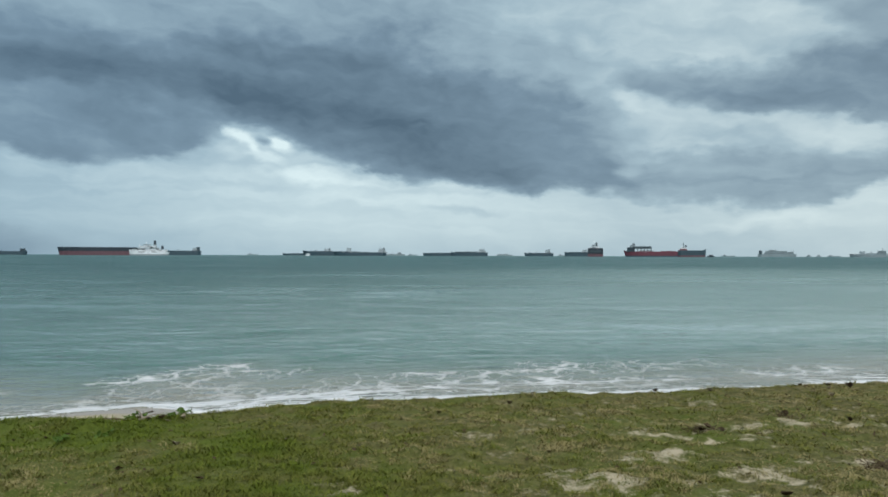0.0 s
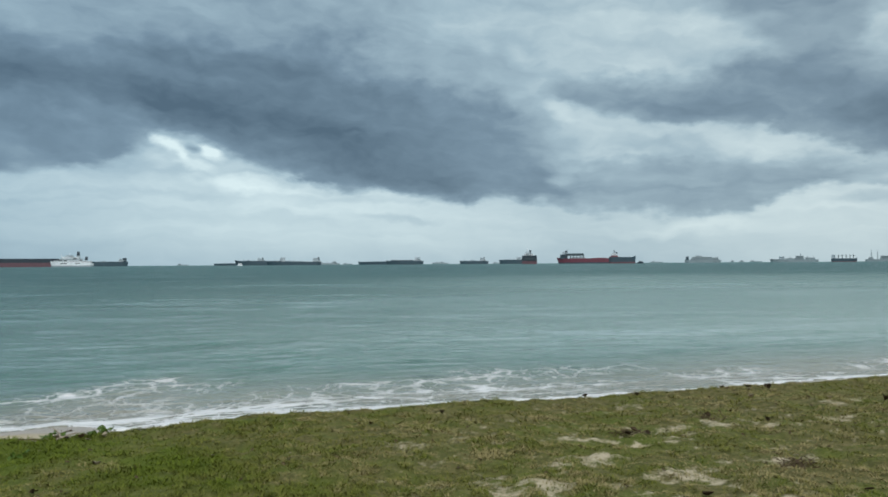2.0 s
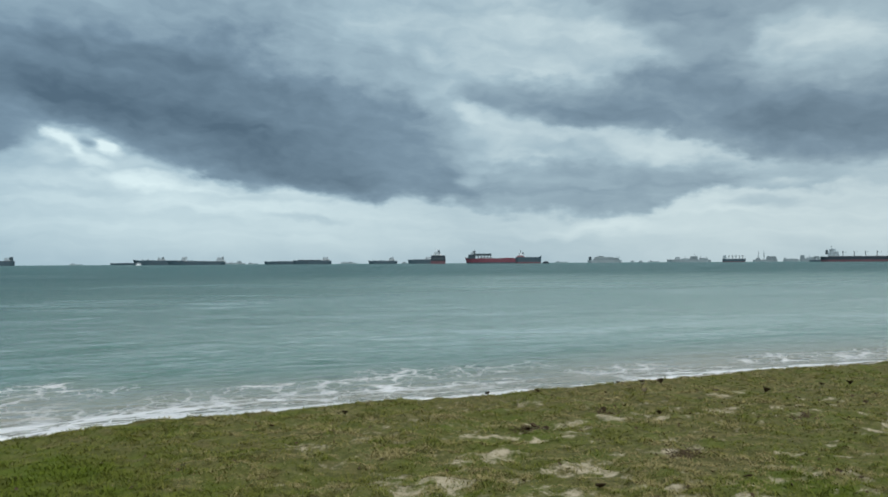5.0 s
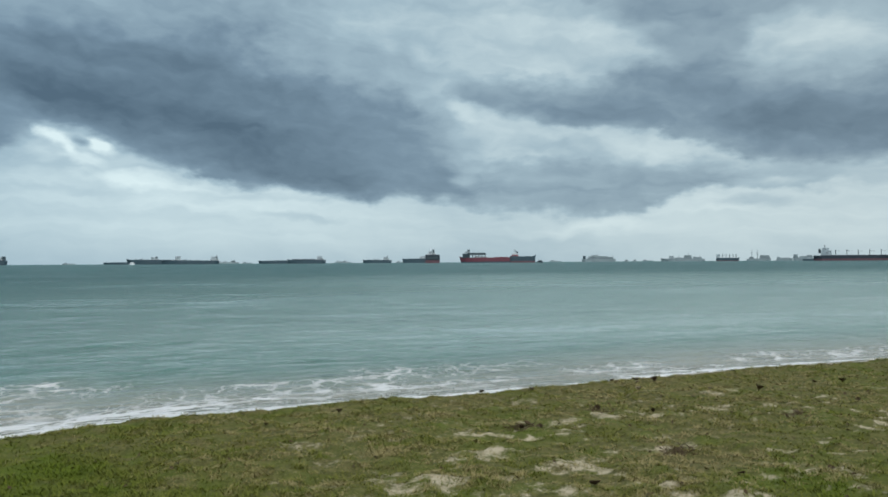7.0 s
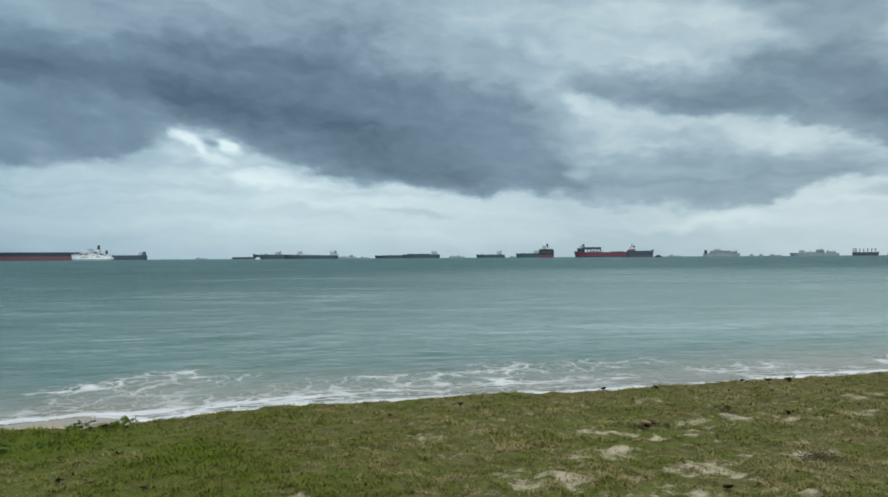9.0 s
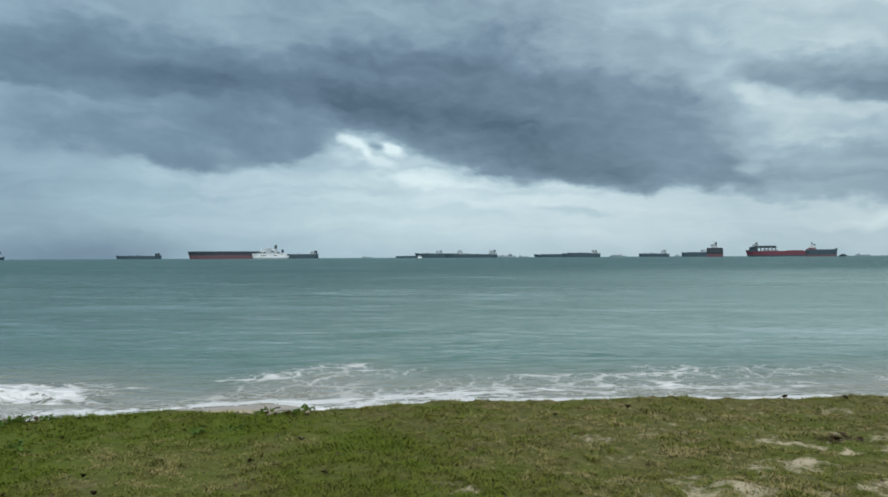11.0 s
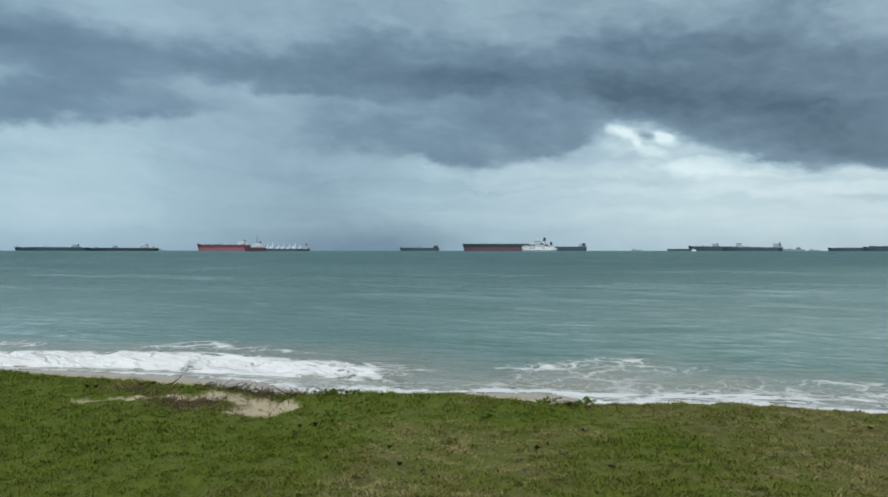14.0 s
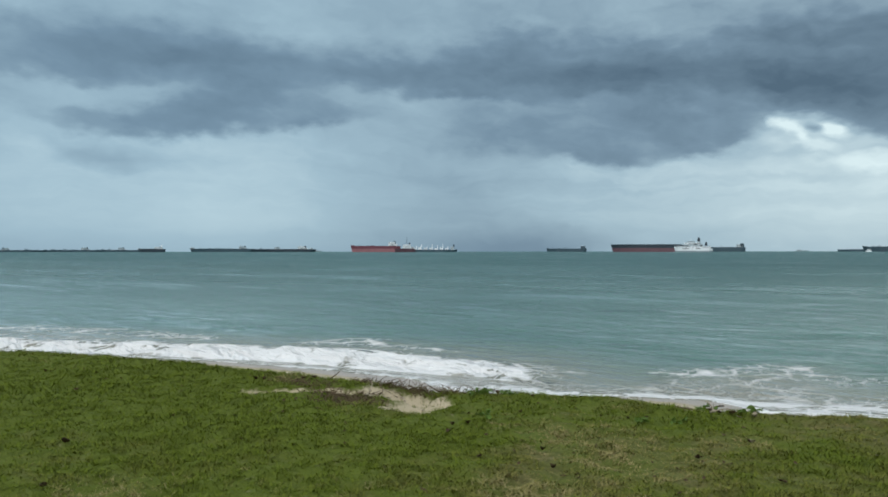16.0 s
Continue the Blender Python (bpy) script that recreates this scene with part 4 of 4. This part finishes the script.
s = Ship("small dark launch low in the water", 19.22, 19.71, 1.2, 1, "launch", "boat", 0.3).hull(1.8, BLACK_HULL, fore=1.2)
s.house(0.5, 6, 2.2, DARK_STEEL, 1, wings=False)
s = Ship("small white launch under way near a barge", -10.42, -10.05, 1.5, -1, "launch", "boat", 0.3).hull(1.6, WHITE_PAINT, fore=1.3)
s.house(0.5, 5, 2.4, WHITE_PAINT, 1, wings=False)
# further along the bay; most have distance haze put into their pale colour
s = Ship("grey vehicle carrier with a long boxy upper deck", 22.56, 25.02, 2.0, 1, "vehicle_carrier").hull(4.6, PALE_HAZE_HULL, fore=1.1)
s.house(0.48, 36, 5.0, PALE_HAZE_HULL, 2, wings=False).house(0.07, 5, 6, GREY_HULL, 3).house(0.38, 12, 2.2, DULL_WHITE, 1, 5.0).house(0.85, 9, 3.5, PALE_HAZE_HULL, 2)
for f in (0.86, 0.92):
    s.mast(f, 7, 0, PALE_HAZE_HULL, 1, 0.8)
for a in (25.78, 26.38):
    s = Ship("small pale boat just above the horizon", a - 0.17, a + 0.17, 2.4, 1, "launch", "boat", 0.3).hull(1.2, PALE_HAZE_HULL)
    s.house(0.5, 4, 2.0, PALE_HAZE_HULL, 1, wings=False)
s = Ship("dark grey freighter with cranes and a black bow", 28.23, 31.23, 2.0, -1).hull(4.2, PALE_HAZE_HULL, fore=1.1)
s.cargo(0.1, 14, 0.8, BLACK_HULL).house(0.24, 8, 5.0, DULL_WHITE, 3).cargo(0.45, 18, 2.6, PALE_HAZE_HULL).house(0.62, 13, 6.0, PALE_HAZE_HULL, 3).cargo(0.84, 14, 3.6, PALE_HAZE_HULL)
s.mast(0.64, 4, 6, PALE_HAZE_HULL, 1, 0.9).mast(0.3, 5.5, 0, PALE_HAZE_HULL, 1, 0.9).mast(0.42, 6, 0, PALE_HAZE_HULL, 1, 0.9).mast(0.78, 6.5, 0, PALE_HAZE_HULL, 1, 0.9).mast(0.9, 6, 0, PALE_HAZE_HULL, 1, 0.9)
s = Ship("dark bulk carrier with five deck cranes", 32.02, 33.56, 2.2, 1, "bulk_carrier").hull(5.0, GREY_HULL, BOOT_RED, 1.2)
s.house(0.09, 6, 6.5, DULL_WHITE, 3)
for f in (0.28, 0.43, 0.58, 0.73, 0.86):
    s.crane(f, 6.2, DARK_STEEL, 3.5)
s = Ship("pale hazy ship with two tall lattice towers", 34.04, 35.6, 2.8, 1).hull(3.4, PALE_HAZE_HULL)
s.house(0.2, 7, 3, PALE_HAZE_HULL, 2).mast(0.22, 12, 0, PALE_HAZE_HULL, 3, 1.4).mast(0.45, 12, 0, PALE_HAZE_HULL, 3, 1.4).house(0.75, 16, 5.5, PALE_HAZE_HULL, 3)
Ship("low pale ship hull far out in haze", 35.96, 36.99, 3.2, 1).hull(3.2, PALE_HAZE_HULL).cargo(0.5, 18, 1.8, PALE_HAZE_HULL).house(0.12, 4, 3, PALE_HAZE_HULL, 2)
s = Ship("pale grey freighter with a row of deckhouses", 37.02, 38.5, 2.6, 1).hull(4.2, PALE_HAZE_HULL)
s.house(0.10, 7, 6, PALE_HAZE_HULL, 3).cargo(0.40, 10, 3.0, PALE_HAZE_HULL).house(0.68, 9, 4.5, PALE_HAZE_HULL, 2).mast(0.4, 6, 0, PALE_HAZE_HULL, 1, 0.8)
s = Ship("large dark bulk carrier with deck cranes and bridge aft", 38.3, 43.4, 1.7, 1, "bulk_carrier").hull(8.0, BLACK_HULL, BOOT_RED, 3.4, fore=1.15)
s.house(0.15, 16, 8.0, DULL_WHITE, 3).house(0.14, 9, 4.0, DULL_WHITE, 1, 8.0).mast(0.13, 5, 12, DARK_STEEL, 2, 0.8).funnel(0.07, 4, 6, 4, DARK_STEEL)
for f in (0.26, 0.39, 0.52, 0.65, 0.78):
    s.crane(f, 9.0, DARK_STEEL, 7.0)
for k in range(6):
    s.hatch(0.2 + 0.12 * k, 11, 0.9)
tanker("small dark tender lying under a carrier's bow", 37.6, 39.0, 1.9, 2.6, GREY_HULL, 0.3, 1, house=(5, 3))
# faint ships between, hull down; the haze is in their pale hull colour
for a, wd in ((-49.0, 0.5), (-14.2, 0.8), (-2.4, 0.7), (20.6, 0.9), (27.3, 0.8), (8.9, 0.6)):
    s = Ship("faint pale coaster hull down in the haze", a - wd / 2, a + wd / 2, 3.4, 1).hull(1.3, PALE_HAZE_HULL)
    s.house(0.25, 4, 1.6, PALE_HAZE_HULL, 2, wings=False)

# ---- turf ----
def build_turf():
    rs = np.random.RandomState(7)
    n = 860000
    r = rs.uniform(3.7, 15.5, n)
    a = np.radians(rs.uniform(-74, 50, n))
    # a thinner ring close by and all round
    k = 130000
    r = np.concatenate([r, 6.5 * np.sqrt(rs.rand(k))])
    a = np.concatenate([a, rs.uniform(-np.pi, np.pi, k)])
    n += k
    x, y = r * np.sin(a), r * np.cos(a)
    v = y - edge(x)
    b = bare(x, y)
    keep = (v < 0.04) & (rs.rand(n) > np.clip(b * 1.15 - 0.15, 0, 0.80))
    thin = np.clip(0.30 * step(-0.5, 1.5, x) * step(0.42, 0.62, fbm(x * 2.2, y * 2.2, 81, 4)), 0, 1)
    keep &= rs.rand(n) > thin
    clump = fbm(x * 8.0, y * 8.0, 89, 3)
    keep &= rs.rand(n) < 0.55 + 0.45 * step(0.38, 0.58, clump)
    x, y, v = x[keep], y[keep], v[keep]
    n = len(x)
    z = ground_height(x, y) - 0.004
    tuft = fbm(x * 3.0, y * 3.0, 83, 3)
    left, patches, lush = lushness(x, y)
    rim = np.exp(-((v + 0.1) / 0.25) ** 2)
    length = (0.008 + 0.032 * tuft + 0.026 * step(0.40, 0.66, fbm(x * 8.0, y * 8.0, 89, 3)) + 0.022 * patches + 0.022 * rim * left) * rs.uniform(0.6, 1.4, n)
    width = rs.uniform(0.0028, 0.0060, n) * (0.85 + 0.07 * np.maximum(np.hypot(x, y), 4))
    turn = rs.uniform(0, 2 * np.pi, n)
    lean = rs.uniform(0.85, 1.6, n)
    dx, dy = np.cos(turn), np.sin(turn)
    sx, sy = -dy * width / 2, dx * width / 2
    out1, up1 = length * 0.5 * np.sin(lean * 0.7), length * 0.5 * np.cos(lean * 0.7)
    out2, up2 = out1 + length * 0.5 * np.sin(lean * 1.25), up1 + length * 0.5 * np.cos(lean * 1.25)
    co = np.empty((n, 5, 3), np.float32)
    co[:, 0] = np.stack([x - sx, y - sy, z], -1)
    co[:, 1] = np.stack([x + sx, y + sy, z], -1)
    co[:, 2] = np.stack([x + sx * 0.85 + dx * out1, y + sy * 0.85 + dy * out1, z + up1], -1)
    co[:, 3] = np.stack([x - sx * 0.85 + dx * out1, y - sy * 0.85 + dy * out1, z + up1], -1)
    co[:, 4] = np.stack([x + dx * out2, y + dy * out2, z + np.maximum(up2, 0.004)], -1)
    base = np.arange(n, dtype=np.int32)[:, None] * 5
    loops = np.concatenate([base + np.array([0, 1, 2, 3], np.int32), base + np.array([3, 2, 4], np.int32)], 1)
    starts = (np.arange(n, dtype=np.int32)[:, None] * 7 + np.array([0, 4], np.int32)).ravel()
    me = bpy.data.meshes.new("turf_grass")
    me.vertices.add(n * 5)
    me.vertices.foreach_set("co", co.ravel())
    me.loops.add(n * 7)
    me.loops.foreach_set("vertex_index", loops.ravel())
    me.polygons.add(n * 2)
    me.polygons.foreach_set("loop_start", starts)
    me.update(calc_edges=True)
    me.attributes.new("lush", "FLOAT", "POINT").data.foreach_set("value", np.repeat(lush, 5).astype(np.float32))
    east = step(-2.6, 1.0, x)
    dry = np.clip(0.10 + 0.38 * east + (1.3 + 1.5 * east) * (fbm(x * 8.0, y * 12.0, 87, 3) - 0.5) + (0.7 + 0.9 * east) * (fbm(x * 1.7, y * 2.4, 91, 3) - 0.5) - 0.5 * patches, 0, 1)
    for px, py, rad in ((-5.95, 5.40, 0.45), (-7.7, 5.85, 0.45), (-3.0, 4.07, 0.4), (-5.1, 2.4, 0.5), (-2.2, 6.3, 0.3), (-2.7, 5.1, 0.7), (-3.7, 5.7, 0.6)):
        dry = np.clip(dry + 0.55 * np.exp(-((x - px) ** 2 + (y - py) ** 2) / rad ** 2), 0, 1)
    me.attributes.new("dry", "FLOAT", "POINT").data.foreach_set("value", np.repeat(dry, 5).astype(np.float32))
    me.materials.append(GRASS)
    tagged(new("turf_grass", me), "short green and straw-coloured turf over sandy ground", "grass", kind="stuff")


build_turf()

# ---- fallen leaves, drift litter and low plants ----
def leafy(name, colour, rough=0.7):
    m, w, b = material(name, rough)
    b.inputs["Specular IOR Level"].default_value = 0.12
    p = place(w)
    pick = w.add("ShaderNodeObjectInfo").outputs["Random"]
    c = w.mix(w.noise(p, 60.0, 4.0, 0.6).outputs["Fac"], tuple(x * 0.55 for x in colour), tuple(x * 1.3 for x in colour))
    c = w.mix(w.math("MULTIPLY", pick, 0.5), c, tuple(x * 0.5 for x in colour))
    w.link(c, b.inputs["Base Color"])
    return m


DEAD_LEAF = leafy("dead_leaf_brown", (0.095, 0.066, 0.036))
PALE_LEAF = leafy("bleached_leaf", (0.42, 0.36, 0.26))
GREEN_LEAF = leafy("beach_vine_green", (0.10, 0.17, 0.03), 0.45)
TWIG = leafy("dry_twig_bark", (0.42, 0.35, 0.26))
DARK_TWIG = leafy("dark_drift_wood", (0.135, 0.098, 0.058))


def height_at(x, y):
    return float(ground_height(np.array([x]), np.array([y]))[0])


def leaf_blade(bm, m, long, wide, curl, fold):
    """A leaf with midrib, curled along and folded across; seven stations."""
    rows = []
    for i in range(7):
        t = i / 6
        w = wide * 0.5 * math.sin(math.pi * min(1, t ** 0.75)) ** 0.8 + 0.002
        z = curl * (4 * (t - 0.5) ** 2)
        rows.append([bm.verts.new(m @ Vector(((t - 0.5) * long, k * w, z + abs(k) * fold * w))) for k in (-1, 0, 1)])
    for a, b in zip(rows, rows[1:]):
        for k in (0, 1):
            bm.faces.new((a[k], a[k + 1], b[k + 1], b[k]))


def fallen_leaf(rng, variant):
    bm = bmesh.new()
    leaf_blade(bm, pose(0, 0, 0.006), 1.0, 0.55 + 0.1 * variant, 0.10 + 0.08 * variant, 0.55 + 0.2 * variant)
    rod(bm, (-0.5, 0, 0.09), (-0.72, 0.03, 0.02), 0.012, 0.008, 5)
    geo = bmesh.ops.solidify(bm, geom=list(bm.faces), thickness=0.012)
    me = bpy.data.meshes.new("fallen_leaf")
    bm.to_mesh(me)
    bm.free()
    return me


def scatter_leaves():
    rng = random.Random(4)
    shapes = []
    for k in range(4):
        for mat in (DEAD_LEAF, PALE_LEAF):
            me = fallen_leaf(rng, k)
            me.materials.append(mat)
            shapes.append(me)
    dark = [(2.34, 6.85), (2.50, 6.80), (2.42, 6.95), (3.44, 7.62), (0.70, 8.05), (2.48, 8.86), (3.11, 8.85), (4.31, 9.15), (-0.16, 7.67), (-0.05, 7.62),
            (-2.26, 6.38), (-2.36, 5.55), (-1.73, 5.35), (-3.45, 6.56), (-3.30, 6.66), (4.85, 9.03), (3.96, 7.39), (5.8, 8.2),
            (6.74, 8.41), (6.45, 7.32), (7.24, 8.52), (4.21, 5.03), (4.63, 9.12), (3.5, 5.11), (2.28, 5.01), (-3.12, 4.68), (-2.14, 4.62), (-1.7, 5.32),
            (-2.37, 5.52), (-4.45, 4.99), (-3.69, 4.54), (-3.41, 4.99)]
    dark += [(-5.18, 6.85), (-5.09, 6.95), (-4.47, 7.15), (-10.48, 4.19), (-9.83, 4.55), (-6.55, 2.71), (-8.88, 3.86), (-6.72, 3.78),
             (-5.47, 2.09), (-5.1, 3.9), (-4.5, 5.22), (-4.42, 5.34), (-4.36, 4.98), (-4.08, 5.16), (-4.36, 6.11), (-2.9, 7.22), (-2.82, 7.2),
             (-2.72, 7.3), (-7.79, 5.62), (-7.6, 5.75), (-7.9, 5.6), (-7.45, 5.95), (-7.3, 6.0), (-8.1, 5.7)]
    pale = [(-0.69, 6.25), (4.61, 9.03), (-2.62, 7.2), (-2.5, 7.3), (-1.35, 6.49), (-2.24, 6.36), (4.3, 8.4), (-6.0, 5.2), (5.2, 8.3)]
    for spots, odd, label in ((dark, 0, "dry dark brown curled leaf lying on the turf"), (pale, 1, "bleached pale dry leaf lying on the turf")):
        for x, y in spots:
            ob = new("fallen_leaf", rng.choice(shapes[odd::2]))
            size = rng.uniform(0.055, 0.10) * (1.3 if x > 0 else 0.75) if odd == 0 else rng.uniform(0.05, 0.08)
            ob.matrix_world = pose(x, y, height_at(x, y) + 0.018, rng.uniform(-18, 18), rng.uniform(-18, 18), rng.uniform(0, 360)) @ Matrix.Scale(size, 4)
            tagged(ob, label, "leaf", "fallen leaves")
    # many more small ones, too small to count
    bm = bmesh.new()
    for k in range(420):
        x, y = rng.uniform(-11, 8.5), rng.uniform(3.6, 9.5)
        if y > float(edge(np.array([x]))[0]) - 0.05 or math.hypot(x, y) < 4.3:
            continue
        m = pose(x, y, height_at(x, y) + 0.014, rng.uniform(-35, 35), rng.uniform(-35, 35), rng.uniform(0, 360))
        leaf_blade(bm, m, rng.uniform(0.02, 0.06), rng.uniform(0.012, 0.03), 0.006, 0.4)
    me = bpy.data.meshes.new("leaf_litter")
    bm.to_mesh(me)
    bm.free()
    me.materials.append(DEAD_LEAF)
    tagged(new("leaf_litter", me), "scraps of dry brown leaves caught in the turf", "leaf litter", kind="stuff")


def low_plant(x, y, count, reach, leaf_mat, label, seed, leaf=(0.03, 0.06)):
    rng = random.Random(seed)
    ob = new("beach_plant")
    ob.matrix_world = pose(x, y, height_at(x, y), 0, 0, rng.uniform(0, 360))
    for k in range(count):
        a, out, up = rng.uniform(0, math.tau), rng.uniform(0.3, 1) * reach * 0.75, rng.uniform(0.005, 0.045)
        tip = Vector((math.cos(a) * out, math.sin(a) * out, up))
        bm = rod(bmesh.new(), (0, 0, -0.02), tip * 0.6 + Vector((0, 0, 0.03)), 0.004, 0.003, 5)
        rod(bm, tip * 0.6 + Vector((0, 0, 0.03)), tip, 0.003, 0.002, 5)
        stem = part("stem", bm, GREEN_LEAF, ob)
        for j in range(3):
            at = tip * (0.55 + 0.2 * j)
            bm = bmesh.new()
            m = Matrix.Translation(at + Vector((0, 0, 0.02))) @ pose(0, 0, 0, rng.uniform(-50, 50), rng.uniform(-60, 10), rng.uniform(0, 360))
            long = rng.uniform(*leaf)
            leaf_blade(bm, m, long, long * 0.62, 0.006, 0.35)
            part("leaf", bm, leaf_mat, stem)
    return tagged(ob, label, "plant", "low plants on the lawn's edge")


def twig(x, y, z, long, turn, rise, seed, mat, label):
    rng = random.Random(seed)
    bm = bmesh.new()
    p, d = Vector((0, 0, 0)), Vector((1, 0, rise)).normalized()
    r, shoots = 0.009, []
    last = [bm.verts.new((0, r * math.cos(j * math.tau / 6), r * math.sin(j * math.tau / 6))) for j in range(6)]
    for k in range(6):
        q = p + d * (long / 6)
        ring = [bm.verts.new(q + Vector((0, r * math.cos(j * math.tau / 6), r * math.sin(j * math.tau / 6)))) for j in range(6)]
        for j in range(6):
            bm.faces.new((last[j], last[(j + 1) % 6], ring[(j + 1) % 6], ring[j]))
        last = ring
        if k in (1, 3, 4):
            side = (d + Vector((rng.uniform(-.4, .4), rng.choice((-1, 1)) * 0.9, rng.uniform(0, 0.7)))).normalized()
            shoots.append((q.copy(), q + side * long * rng.uniform(0.15, 0.3), r * 0.6))
        p, r = q, r * 0.85
        d = (d + Vector((rng.uniform(-.25, .25), rng.uniform(-.35, .35), rng.uniform(-.3, .2)))).normalized()
    me = bpy.data.meshes.new("dry_twig")
    bm.to_mesh(me)
    bm.free()
    me.materials.append(mat)
    ob = new("dry_twig", me)
    ob.matrix_world = pose(x, y, z, 0, 0, turn)
    for a, b, w in shoots:
        part("side_shoot", rod(bmesh.new(), a, b, w, w * 0.4, 5), mat, ob)
    return tagged(ob, label, "twig", "twigs washed up by the hollow")


scatter_leaves()
for k, (x, y, n, reach, leaf) in enumerate(((-5.22, 6.55, 11, 0.28, (0.03, 0.06)), (-5.02, 6.72, 8, 0.22, (0.03, 0.055)), (-2.60, 7.42, 10, 0.22, (0.03, 0.055)),
                                            (-3.29, 6.45, 6, 0.15, (0.04, 0.06)), (-3.05, 6.75, 6, 0.15, (0.04, 0.06)), (-2.95, 7.28, 6, 0.16, (0.04, 0.07)),
                                            (-4.4, 5.6, 6, 0.16, (0.04, 0.06)))):
    low_plant(x, y, n, reach, GREEN_LEAF, "low green beach plant at the lawn's edge", 30 + k, leaf)
rng = random.Random(9)
for k in range(12):
    x, y = rng.uniform(-6.1, -5.5), rng.uniform(5.45, 6.1)
    twig(x, y, height_at(x, y) + 0.02, rng.uniform(0.2, 0.5), rng.uniform(90, 170), rng.uniform(0.0, 0.25), 50 + k, TWIG if k % 3 else DARK_TWIG,
         "bare dry twig lying by the sand hollow")
for k in range(9):
    x, y = rng.uniform(-7.2, -5.7), 0
    y = float(edge(np.array([x]))[0]) - rng.uniform(0.02, 0.14)
    twig(x, y, height_at(x, y) + 0.02, rng.uniform(0.10, 0.24), rng.uniform(-30, 210), rng.uniform(0.0, 0.6), 70 + k, DARK_TWIG, "dark drift twig on the lawn's brink")
for k in range(6):
    x, y = rng.uniform(-3.05, -2.55), rng.uniform(7.1, 7.35)
    twig(x, y, height_at(x, y) + 0.02, rng.uniform(0.12, 0.28), rng.uniform(0, 360), rng.uniform(0.0, 0.4), 90 + k, TWIG if k % 2 else DARK_TWIG,
         "short bleached drift twig on the lawn's brink")


def brush(cx, cy, rx, ry, count, seed, reach=(0.05, 0.14), label="mat of thin dark dead stalks beside the sand hollow"):
    """A mat of thin dead stalks, too many to count."""
    rng = random.Random(seed)
    bm = bmesh.new()
    for k in range(count):
        x, y = cx + rng.gauss(0, 0.5) * rx, cy + rng.gauss(0, 0.5) * ry
        z, a, l = height_at(x, y), rng.uniform(0, math.tau), rng.uniform(*reach)
        lift = rng.uniform(0.05, 0.9)
        mid = Vector((x + math.cos(a) * l * 0.5, y + math.sin(a) * l * 0.5, z + l * lift * 0.6))
        tip = mid + Vector((math.cos(a + 0.5) * l * 0.5, math.sin(a + 0.5) * l * 0.5, l * (lift - 0.4) * 0.5))
        rod(bm, (x, y, z - 0.01), mid, 0.004, 0.003, 4)
        rod(bm, mid, tip, 0.003, 0.0015, 4)
    me = bpy.data.meshes.new("dead_brush")
    bm.to_mesh(me)
    bm.free()
    me.materials.append(DARK_TWIG)
    tagged(new("dead_brush", me), label, "brush", kind="stuff")


brush(-6.25, 5.52, 0.50, 0.28, 380, 3)
brush(-7.3, 5.85, 0.75, 0.16, 260, 5, (0.04, 0.10))
for k in range(6):
    x = -6.7 + 0.28 * k
    brush(x, float(edge(np.array([x]))[0]) - 0.05, 0.22, 0.05, 55, 20 + k, (0.06, 0.16))
for x, y, n in ((3.35, 5.82, 110), (2.36, 6.92, 60), (3.46, 7.60, 45), (5.3, 6.85, 60)):
    brush(x, y, 0.16, 0.09, n, int(x * 10), (0.03, 0.08), "small heap of brown dead stalks on the worn turf")
